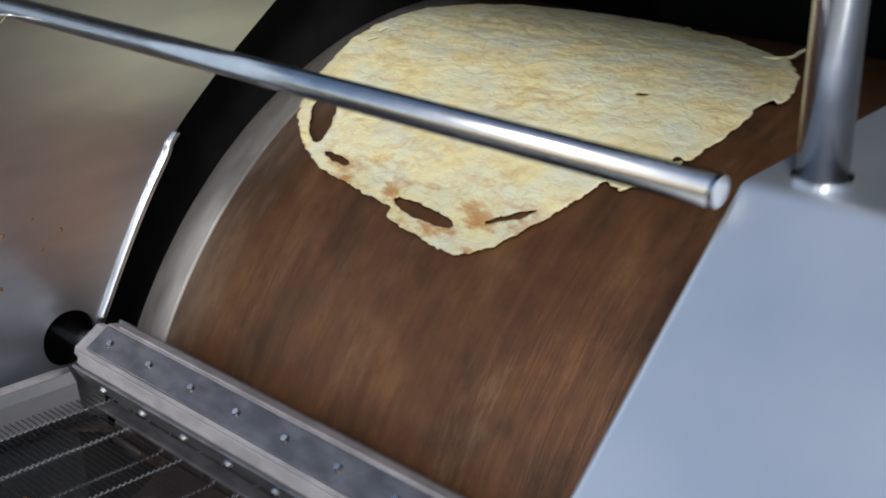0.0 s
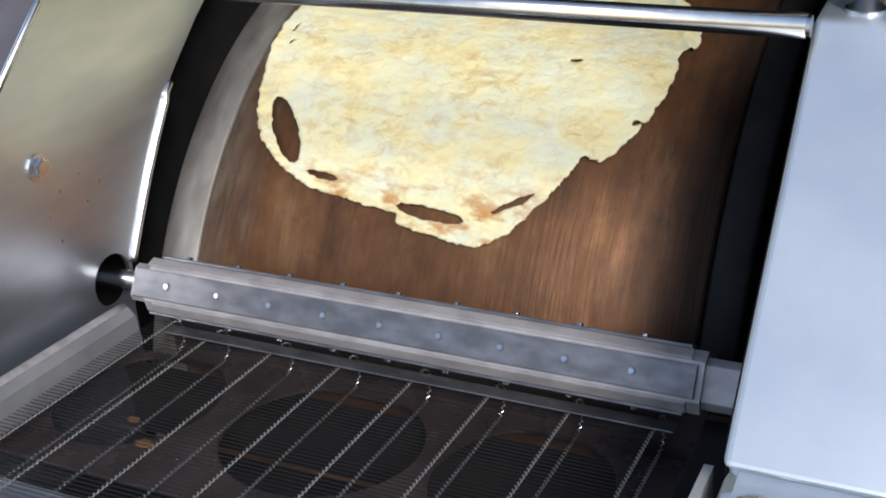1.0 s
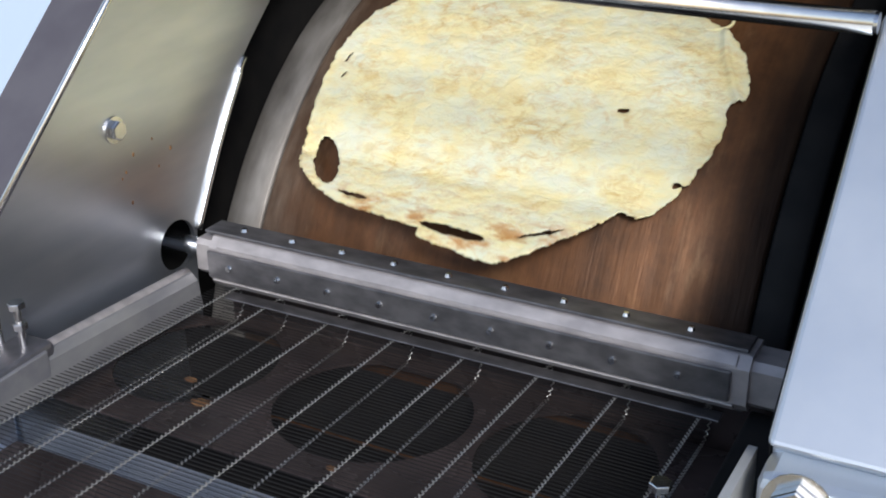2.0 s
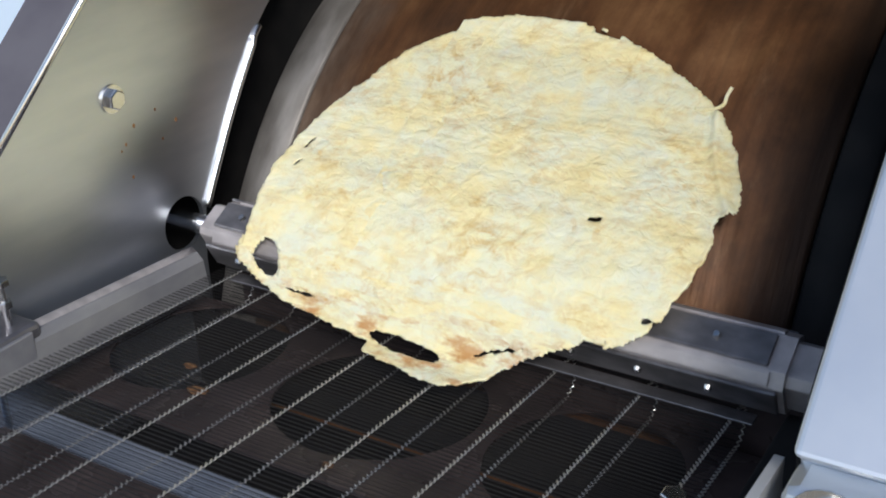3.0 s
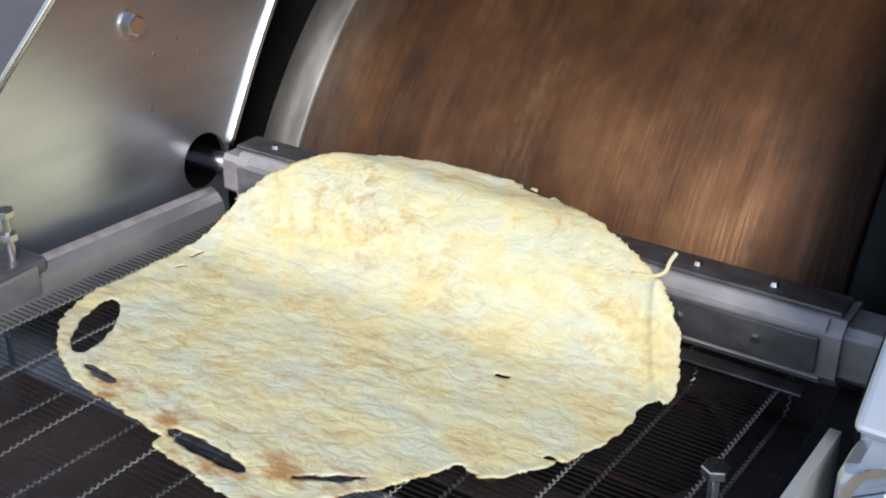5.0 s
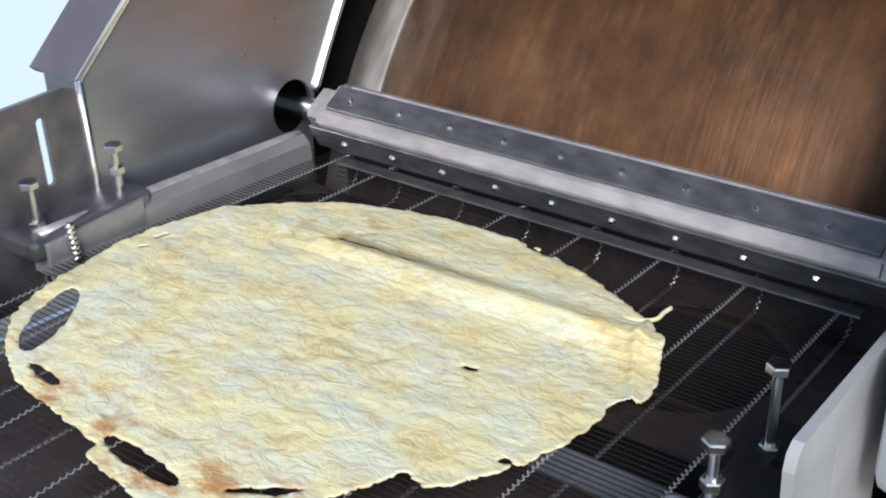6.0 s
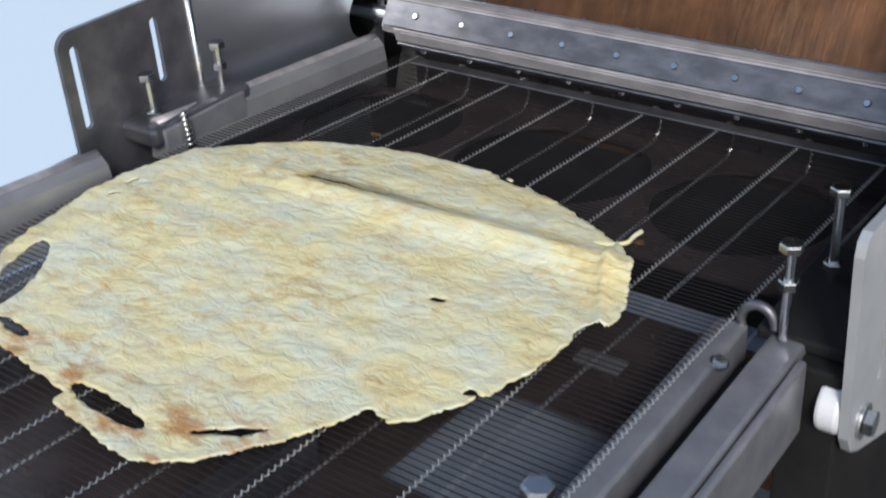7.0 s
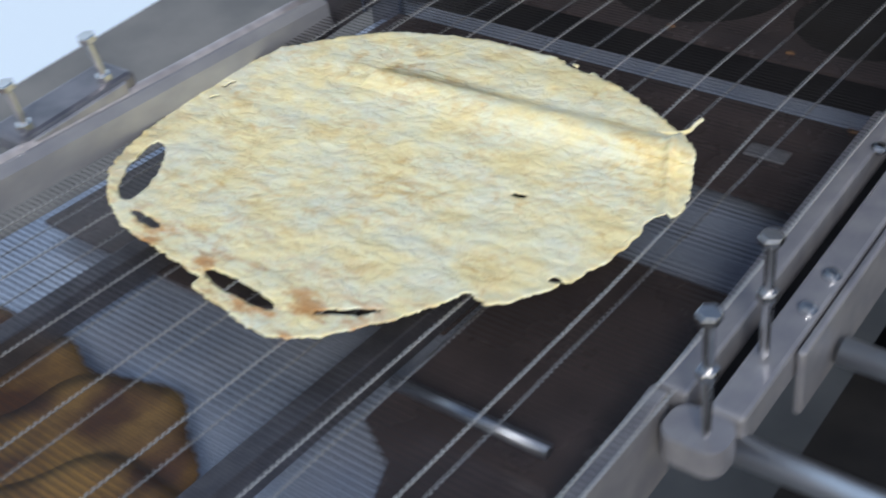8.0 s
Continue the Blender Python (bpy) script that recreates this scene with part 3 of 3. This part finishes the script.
# ---- right frame ----
rail_r = thing("slotted_rail", "grey steel double rail with a long slot beside the belt", "rail")
part("inner_bar", box(0.3535, 0.367, -0.43, -0.205, -0.03, -0.012, 0.0015), RAIL, rail_r)
part("outer_bar", box(0.376, 0.3915, -0.43, -0.2, -0.032, -0.014, 0.002), RAIL, rail_r)
# shade of the slot put in as a black strip
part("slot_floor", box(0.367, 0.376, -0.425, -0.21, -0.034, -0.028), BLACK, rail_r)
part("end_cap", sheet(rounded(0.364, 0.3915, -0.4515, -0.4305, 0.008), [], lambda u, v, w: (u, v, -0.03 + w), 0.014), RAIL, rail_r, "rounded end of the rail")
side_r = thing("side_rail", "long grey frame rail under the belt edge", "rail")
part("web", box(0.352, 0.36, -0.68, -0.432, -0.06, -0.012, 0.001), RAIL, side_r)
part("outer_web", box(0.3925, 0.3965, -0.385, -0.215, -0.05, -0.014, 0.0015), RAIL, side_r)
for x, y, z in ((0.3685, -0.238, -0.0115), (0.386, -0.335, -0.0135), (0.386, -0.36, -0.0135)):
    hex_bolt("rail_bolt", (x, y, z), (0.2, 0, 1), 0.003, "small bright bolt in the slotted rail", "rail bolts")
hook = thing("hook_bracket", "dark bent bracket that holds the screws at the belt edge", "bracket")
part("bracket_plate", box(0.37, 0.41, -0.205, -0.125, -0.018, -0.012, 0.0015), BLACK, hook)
# web reaches far down as a black sheet, filling a shaded gap
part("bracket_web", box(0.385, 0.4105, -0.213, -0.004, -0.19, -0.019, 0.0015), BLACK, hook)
bm = tube([(0.371 + 0.0075 * math.cos(radians(20 * k)), -0.206, -0.01 + 0.009 * math.sin(radians(20 * k))) for k in range(11)], 0.0022)
part("hook", bm, DARK_STEEL, hook, smooth=True)
screw("levelling_screw", 0.383, -0.208, -0.012, 0.0335, nut=0.024)
screw("levelling_screw", 0.383, -0.154, -0.012, 0.0335, nut=0.004)
screw("levelling_screw", 0.383, -0.445, -0.012, 0.05, nut=0.03)
screw("levelling_screw", 0.383, -0.395, -0.012, 0.05, nut=0.03)

plate_r = thing("slotted_plate", "pale grey adjusting plate with rounded corner and a white spacer", "side plate", group="slotted side plates")
out = [(-0.217, -0.045), (-0.226, 0.045), (-0.2245, 0.051), (-0.22, 0.0535), (-0.13, 0.046), (-0.125, -0.09), (-0.16, -0.08), (-0.2, -0.062), (-0.211, -0.055)]
part("plate", sheet(out, [rounded(-0.186, -0.1815, -0.035, 0.03, 0.002)], yz_plate(0.4125), 0.004), PLATE, plate_r)
part("spacer", rod((0.402, -0.208, -0.036), (0.4122, -0.208, -0.036), 0.012, 28, bevel=0.002), PLASTIC, plate_r, "white plastic spacer disc", smooth=False)
hex_bolt("bolt", (0.4168, -0.2, -0.046), (1, 0, 0), 0.006, "bright bolt through the pale side plate")

# grey bar in place of the roller edge's reflection below
mirrored_edge = thing("transfer_lip", "grey bar standing in for the roller's edge mirrored below it", "transfer plate")
part("lip_plate", box(0.046, 0.372, -0.0185, -0.009, belt_z(-0.012) + 0.0014, belt_z(-0.012) + 0.0028, 0.0005), ROLLER_DARK, mirrored_edge)

# ---- wire belt: one loop of cross wires that runs round under the roller ----
LINES = [0.041] + [0.0285 + 0.0475 * k for k in range(1, 8)]
PITCH, HEAD, TAIL, RB = 0.0034, -0.004, -0.66, 0.011
belt = thing("wire_belt", "dark flat-wire conveyor belt with bright linked seams", "conveyor belt")


def wire_mesh():
    """One cross wire with its small slanting links to the next wire."""
    bm = bmesh.new()
    box(0.027, LINES[-1] - 0.001, -0.00022, 0.00022, -0.00012, 0.00012, bm=bm)
    wire = bpy.data.meshes.new("cross_wire")
    bm.to_mesh(wire)
    bm.free()
    wire.materials.append(WIRE)
    bm = bmesh.new()
    for k, x in enumerate(LINES):
        lean = 0.0009
        big = 0.00042
        rod((x - lean, 0.0004, 0.0006), (x + lean, -0.0018, 0.0007), big, 6, bm)
        rod((x + lean, -0.0018, 0.0004), (x - lean, -PITCH, 0.0), big * 0.6, 6, bm)
    link = bpy.data.meshes.new("link")
    bm.to_mesh(link)
    bm.free()
    link.materials.append(LINK)
    return wire, link


WIRE_MESH, LINK_MESH = wire_mesh()
RUN = HEAD - TAIL
LOOP = 2 * RUN + 2 * math.pi * RB
COUNT = 2 * round(LOOP / PITCH / 2)
SLOPE = math.degrees(math.atan(0.08))


def belt_pose(a):
    """The pose at arc a of the loop: top run to the front, round the tail, back below, round the head."""
    a %= LOOP
    if a < RUN:
        y, turn = HEAD - a, 0.0
        z = belt_top(y) - belt_z(y)
    elif a < RUN + math.pi * RB:
        g = (a - RUN) / RB
        y, z, turn = TAIL - RB * math.sin(g), -RB + RB * math.cos(g) - 0.005 - 0.005 * math.cos(g), math.degrees(g)
    elif a < 2 * RUN + math.pi * RB:
        y, z, turn = TAIL + (a - RUN - math.pi * RB), -2 * RB, 180.0
    else:
        g = (a - 2 * RUN - math.pi * RB) / RB
        y, z, turn = HEAD + RB * math.sin(g), -RB - RB * math.cos(g), 180 + math.degrees(g)
    return pose(0, 0, -0.0253, -SLOPE) @ pose(0, y, z, turn)


wires = []
for k in range(COUNT):
    ob = new("cross_wire", WIRE_MESH)
    ob.parent = belt
    ob.matrix_basis = belt_pose(k * LOOP / COUNT)
    lk = new("link", LINK_MESH)
    lk.parent = ob
    tagged(lk, kind="stuff")
    wires.append((ob, k * LOOP / COUNT))

# ---- the crepe ----
LONG = 0.275
STEP = 0.0042
OUTLINE = [(0.226, 0.0), (0.243, 0.013), (0.257, 0.031), (0.270, 0.053), (0.279, 0.071), (0.289, 0.067), (0.305, 0.090), (0.316, 0.121), (0.319, 0.145), (0.317, 0.161), (0.3265, 0.167), (0.3255, 0.182), (0.3175, 0.203), (0.303, 0.222), (0.270, 0.244), (0.223, 0.265), (0.178, 0.271),
           (0.133, 0.266), (0.092, 0.251), (0.054, 0.215), (0.041, 0.19), (0.036, 0.160), (0.037, 0.130), (0.041, 0.107), (0.046, 0.083), (0.054, 0.063), (0.066, 0.048), (0.081, 0.036), (0.1, 0.0265), (0.122, 0.021), (0.148, 0.0175), (0.166, 0.0145), (0.171, 0.008), (0.193, 0.003)]
CX, CS = 0.186, 0.135
GAPS = [  # torn windows along the leading rim: centre x, s, half length, half width, turn
    (0.0735, 0.066, 0.029, 0.0088, -60), (0.1105, 0.0345, 0.0125, 0.0028, -8), (0.19, 0.0175, 0.0235, 0.0048, -6), (0.242, 0.0315, 0.0155, 0.0024, 33),
    (0.304, 0.0985, 0.003, 0.002, 40), (0.2545, 0.146, 0.0045, 0.0018, 12), (0.046, 0.158, 0.007, 0.0011, 78), (0.049, 0.143, 0.004, 0.0009, 70), (0.215, 0.2645, 0.012, 0.0013, -12)]


def rim_table():
    """Radius of the rim by angle round the middle, from a smooth closed curve through the outline."""
    n = len(OUTLINE)
    ang, rad = [], []
    for k in range(n):
        p = [Vector(OUTLINE[(k + d) % n]) for d in (-1, 0, 1, 2)]
        for j in range(24):
            t = j / 24
            q = 0.5 * (2 * p[1] + (p[2] - p[0]) * t + (2 * p[0] - 5 * p[1] + 4 * p[2] - p[3]) * t * t + (3 * p[1] - p[0] - 3 * p[2] + p[3]) * t ** 3)
            ang.append(math.atan2(q.y - CS, q.x - CX))
            rad.append(math.hypot(q.y - CS, q.x - CX))
    order = np.argsort(ang)
    return np.array(ang)[order], np.array(rad)[order]


RIM_A, RIM_R = rim_table()


def skin(x, s):
    """Positive inside the crepe, in metres to its nearest rim or tear."""
    a = math.atan2(s - CS, x - CX)
    r = float(np.interp(a, RIM_A, RIM_R, period=math.tau))
    r += 0.0016 * noise.noise((x * 120, s * 120, 0)) + 0.0012 * noise.noise((x * 300, s * 300, 4))
    d = (r - math.hypot(x - CX, s - CS)) * 0.95
    for gx, gs, la, lb, turn in GAPS:
        c, q = math.cos(radians(turn)), math.sin(radians(turn))
        u, v = (x - gx) * c + (s - gs) * q, -(x - gx) * q + (s - gs) * c
        v += 0.0012 * noise.noise((x * 200, s * 200, 9))
        d = min(d, (math.hypot(u / la, v / lb) - 1) * min(la, lb) * 0.8)
    return d


crepe = thing("crepe", "thin pale yellow crepe with torn leading rim, peeling off the drum", "crepe")
CELL = 0.0014
HINGE = 60                              # the cell column from which the fold lifts towards the flap
STRIPS = []


def crepe_strips():
    nx = int(0.30 / CELL)
    count = int(math.ceil(LONG / STEP)) + 1
    sub = 3
    field = {}

    def val(i, j):
        if (i, j) not in field:
            field[i, j] = skin(0.034 + i * CELL, -0.004 + j * CELL)
        return field[i, j]

    for k, i0, i1, right in [(k, *half) for k in range(count) for half in ((0, HINGE + 3, False), (HINGE, nx, True))]:
        s_mid = -0.004 + (k + 0.5) * STEP
        bm = bmesh.new()
        uvl = bm.loops.layers.uv.new("UVMap")
        verts = {}

        def vert(i, j):
            if (i, j) not in verts:
                x, s = 0.034 + i * CELL, -0.004 + j * CELL
                d = val(i, j)
                if abs(d) < CELL * 1.2:
                    e = 0.0003
                    gx = (skin(x + e, s) - d) / e
                    gs = (skin(x, s + e) - d) / e
                    m = max(0.3, gx * gx + gs * gs)
                    if d < CELL * 0.5:
                        x, s = x - d * gx / m, s - d * gs / m
                along_fold = max(0.0, min(1.0, (0.236 - s) / 0.07))
                fold_x = 0.298 + 0.024 * along_fold ** 1.5
                fold = 0.0026 * math.exp(-((x - fold_x) / 0.0028) ** 2) if 0.16 < s < 0.24 else 0.0
                lump = fold + 0.0009 * noise.noise((x * 45, s * 60, 2)) + 0.0004 * noise.noise((x * 130, s * 170, 5))
                lump -= 0.0005 if not right and i > HINGE else 0.0
                lump -= 0.00018 if j == k * sub + sub + 1 else 0.0
                verts[i, j] = (bm.verts.new((x, s - s_mid, lump)), (x, s))
            return verts[i, j]

        for j in range(k * sub, k * sub + sub + 1):
            for i in range(i0, i1):
                c = [(i, j), (i + 1, j), (i + 1, j + 1), (i, j + 1)]
                if sum(val(*q) for q in c) > 0:
                    vs = [vert(*q) for q in c]
                    f = bm.faces.new([v for v, _ in vs])
                    for lp, (_, w) in zip(f.loops, vs):
                        lp[uvl].uv = w
        if not bm.faces:
            bm.free()
            continue
        # underside and torn rim; neighbouring strips meet with open seams
        tops = bm.faces[:]
        under = {v: bm.verts.new(v.co - Vector((0, 0, 0.0009))) for v in {v for f in tops for v in f.verts}}
        ends = {(i, j): v for (i, j), (v, _) in verts.items()}
        seam = {v for (i, j), v in ends.items() if j in (k * sub, k * sub + sub + 1)}
        hinge = {v for (i, j), v in ends.items() if i == (HINGE if right else HINGE + 3)}
        lone = [e for e in bm.edges if len(e.link_faces) == 1 and not (e.verts[0] in seam and e.verts[1] in seam and abs(e.verts[0].co.y - e.verts[1].co.y) < CELL * 0.4)
                and not (e.verts[0] in hinge and e.verts[1] in hinge)]
        rim = [tuple(e.verts) for e in lone]
        w_of = {v: w for v, w in verts.values()}
        for f in tops:
            g = bm.faces.new([under[v] for v in reversed(f.verts)])
            for lp, v in zip(g.loops, reversed(f.verts)):
                lp[uvl].uv = w_of[v]
        for v0, v1 in rim:
            g = bm.faces.new((v0, v1, under[v1], under[v0]))
            for lp, v in zip(g.loops, (v0, v1, v1, v0)):
                lp[uvl].uv = w_of[v]
        ob = part("strip", bm, CREPE, crepe, smooth=True)
        STRIPS.append((ob, s_mid, right))
        if right and abs(s_mid - 0.226) < STEP / 2:
            wisp = tube([(0.286, 0.0, -0.0005), (0.297, 0.001, 0.001), (0.3015, 0.004, 0.002), (0.302, 0.009, 0.003), (0.3035, 0.014, 0.004)], 0.0011, 8)
            wisp_uv = wisp.loops.layers.uv.new("UVMap")
            for lp in [lp for f in wisp.faces for lp in f.loops]:
                lp[wisp_uv].uv = (lp.vert.co.x, 0.226 + lp.vert.co.y)
            part("wisp", wisp, CREPE, ob, smooth=True)


crepe_strips()


def arc(deg, lift=0.0):
    lift += 0.0032
    return (YC - (R + lift) * math.cos(radians(deg)), ZC + (R + lift) * math.sin(radians(deg)))


def on_drum(tip_deg):
    return [arc(tip_deg + 3 * k) for k in range(22)]


def on_belt(tip, ridge=0.206, high=0.0105):
    """Lying on the belt, tip at y = tip, with the fold across it near its tail; the third number lifts the right end."""
    out = []
    for k in range(46):
        d = 0.0065 * k
        y = tip + d
        bump = high * math.exp(-((d - ridge) / 0.011) ** 2) + 0.003 * math.exp(-((d - ridge - 0.03) / 0.02) ** 2)
        out.append((y, belt_top(y) + 0.0028 + 0.12 * bump, 0.85 * bump))
    return out


def b(y, up=0.003):
    return (y, belt_top(y) + up)


DRUM_TIPS = [(0.0, 49.6), (0.6, 42.9), (1.0, 37.1), (1.5, 30.9), (1.7, 29.5)]


def track(contact):
    """The way along the belt, over the roller and taut to the drum, which it meets at an angle."""
    far = Vector(arc(contact, 0.003))
    near = Vector((0.012, 0.042))
    return [*[b(-0.3 + 0.02 * k, 0.0028) for k in range(11)], b(-0.082, 0.003), b(-0.061, 0.004), (-0.0435, -0.012), (-0.029, 0.0095), (-0.010, 0.0285), tuple(near),
            *[tuple(near.lerp(far, k / 4)) for k in range(1, 4)], *[arc(contact + 5 * k, 0.003 if k < 2 else 0.0) for k in range(15)]]


def flowing(points, steps=24):
    p = [Vector(q) for q in points]
    p = [2 * p[0] - p[1], *p, 2 * p[-1] - p[-2]]
    out = []
    for k in range(1, len(p) - 2):
        for j in range(steps):
            t = j / steps
            out.append(0.5 * (2 * p[k] + (p[k + 1] - p[k - 1]) * t + (2 * p[k - 1] - 5 * p[k] + 4 * p[k + 1] - p[k + 2]) * t * t + (3 * p[k] - p[k - 1] - 3 * p[k + 1] + p[k + 2]) * t ** 3))
    return out


def slide(tip, contact):
    """The way over the roller and up the drum, from where the tip has come to."""
    line = flowing(track(contact))
    k = next(k for k, q in enumerate(line) if q.x >= tip)
    return [tuple(q) for q in line[k::6]]


TIPS = [(2.1, 0.004), (2.8, -0.06), (3.0, -0.066), (3.5, -0.088), (4.0, -0.121), (4.5, -0.175)]
SHAPES = [(t, on_drum(d)) for t, d in DRUM_TIPS]
SHAPES += [(t, slide(float(np.interp(t, [q for q, _ in TIPS], [q for _, q in TIPS])), float(np.interp(t, [2.1, 2.8, 3.5, 4.0], [42, 46, 52, 56])))) for t in [2.1 + 0.1 * k for k in range(24)]]
SHAPES += [  # seconds, the line of the crepe from its tip to its tail, as (y, z)
    (4.5, [b(-0.175), b(-0.12), b(-0.075), b(-0.05, 0.003), (-0.038, -0.013), (-0.0285, 0.0085), (-0.013, 0.027), (0.01, 0.0295), (0.03, 0.026), (0.045, 0.03), (0.056, 0.042), (0.063, 0.055), (0.067, 0.066)]),
    (4.6, [b(-0.185), b(-0.13), b(-0.08), b(-0.053, 0.004), (-0.039, -0.012), (-0.0285, 0.0095), (-0.013, 0.0275), (0.009, 0.029), (0.028, 0.0255), (0.043, 0.029), (0.053, 0.038), (0.058, 0.048)]),
    (4.75, [b(-0.199), b(-0.14), b(-0.09), b(-0.058, 0.004), (-0.041, -0.01), (-0.0295, 0.011), (-0.013, 0.028), (0.008, 0.028), (0.025, 0.0255), (0.039, 0.0275), (0.047, 0.034)]),
    (5.1, [b(-0.232), b(-0.18), b(-0.13), b(-0.09), b(-0.064, 0.004), b(-0.046, 0.014), (-0.0295, 0.012), (-0.014, 0.0275), (0.003, 0.0275), (0.016, 0.0275)]),
    (5.5, on_belt(-0.268, 0.203, 0.014)), (5.8, on_belt(-0.296, 0.203)), (7.0, on_belt(-0.413, 0.203)), (7.5, on_belt(-0.456, 0.203)), (8.0, on_belt(-0.504, 0.199))]
SLACK = [(1.7, 0.0), (2.8, 0.048), (3.5, 0.06), (4.0, 0.057), (4.5, 0.014), (5.1, 0.004), (5.8, 0.0)]  # taken up where its front crumples
SQUEEZE = [(0.0, 0.92), (1.7, 0.92), (2.8, 1.14), (3.5, 1.14), (4.0, 1.13), (4.5, 1.0), (4.8, 0.98), (5.5, 1.0), (7.0, 1.0), (8.0, 0.97)]  # how far the skin has drawn together


def along(points, count=160):
    """Smooth curve through the points, cut to the crepe's length, as places and headings by even steps."""
    p = [Vector((*q, 0.0)) if len(q) == 2 else Vector(q) for q in points]
    p = [2 * p[0] - p[1], *p, 2 * p[-1] - p[-2]]
    line = []
    for k in range(1, len(p) - 2):
        for j in range(24):
            t = j / 24
            line.append(0.5 * (2 * p[k] + (p[k + 1] - p[k - 1]) * t + (2 * p[k - 1] - 5 * p[k] + 4 * p[k + 1] - p[k + 2]) * t * t + (3 * p[k] - p[k - 1] - 3 * p[k + 1] + p[k + 2]) * t ** 3))
    line = np.array([tuple(q) for q in line])
    far = np.r_[0, np.cumsum(np.linalg.norm(np.diff(line, axis=0)[:, :2], axis=1))]
    s = np.linspace(0, LONG + 0.01, count)
    s_cut = np.minimum(s, far[-1])
    out = np.stack([np.interp(s_cut, far, line[:, 0]), np.interp(s_cut, far, line[:, 1]), np.interp(s_cut, far, line[:, 2])], 1)
    over, last = (s - s_cut)[:, None], line[-1] - line[-2]
    last[2] = 0
    return out + over * last / np.linalg.norm(last)


CURVES = [(t, along(q)) for t, q in SHAPES]


def crepe_line(t):
    times = [q for q, _ in CURVES]
    k = min(max(np.searchsorted(times, t, side="right") - 1, 0), len(times) - 2)
    f = (t - times[k]) / (times[k + 1] - times[k])
    return CURVES[k][1] * (1 - f) + CURVES[k + 1][1] * f


def strip_pose(line, s, t, right):
    front = min(1.0, max(0.0, (s - float(np.interp(t, [2.8, 3.5, 4.0], [0.01, 0.015, 0.045]))) / 0.1))
    body = min(1.0, max(0.0, (s - float(np.interp(t, [3.0, 4.0], [0.04, 0.088]))) / 0.05))
    edge = min(1.0, max(0.0, (s - 0.02) / 0.04)) * min(1.0, max(0.0, (0.2 - s) / 0.06))
    s *= np.interp(t, [q for q, _ in SQUEEZE], [q for _, q in SQUEEZE])
    s -= np.interp(t, [q for q, _ in SLACK], [q for _, q in SLACK]) * front * front * (3 - 2 * front)
    grid = np.linspace(0, LONG + 0.01, len(line))
    at = lambda v: Vector((np.interp(v, grid, line[:, 0]), np.interp(v, grid, line[:, 1]), np.interp(v, grid, line[:, 2])))
    m, d = at(max(0.0, s)), at(min(LONG + 0.01, max(0.0, s) + 0.0021)) - at(max(0.0, max(0.0, s) - 0.0021))
    if s < 0:
        m += d.normalized() * s
    pitch = math.atan2(d.y + (0.6 * d.z if right else 0.0), d.x)
    lift = math.atan2(m.z, 0.19) if right else 0.0
    pivot = 0.034 + HINGE * CELL
    drift = float(np.interp(t, [0.0, 1.0, 2.0, 3.0, 4.0, 4.5, 5.5, 7.0, 7.5, 8.0], [-0.013, 0.006, 0.006, 0.004, 0.006, 0.004, 0.0, -0.003, -0.001, -0.012]))
    drift *= 1.0 if t < 2.0 or t > 5.5 else min(1.0, max(0.0, (s - 0.02) / 0.1))
    # while it peels, its near side gathers towards the middle under the rest
    gather = float(np.interp(t, [1.7, 2.8, 3.5, 4.5, 5.3], [0.0, 1.0, 1.0, 1.0, 0.0]))
    pull = float(np.interp(t, [4.0, 4.5], [0.010, 0.0])) * edge
    drift += gather * (pull if right else max(pull, 0.022 * body))
    return pose(drift, m.x, m.y - (pivot + drift) * math.tan(lift), 0, -math.degrees(lift)) @ pose(0, 0, 0, math.degrees(pitch))


def motions():
    steps = [0.2 * k for k in range(41)]
    walk(roller, [(t, pose(0, 0, 0, 300.0 * (t - 1.0) + 58.0)) for t in steps])
    walk(drum, [(t, pose(0, YC, ZC, 12.5 * t)) for t in [0.5 * k for k in range(17)]])
    lines = [(t, crepe_line(t)) for t in [0.1 * k for k in range(81)]]
    for ob, s, right in STRIPS:
        walk(ob, [(t, strip_pose(line, s, t, right)) for t, line in lines])
    for ob, a in wires:
        rows = [(t, belt_pose(a + 0.091 * t)) for t in [0.25 * k for k in range(33)]]
        walk(ob, rows)


motions()
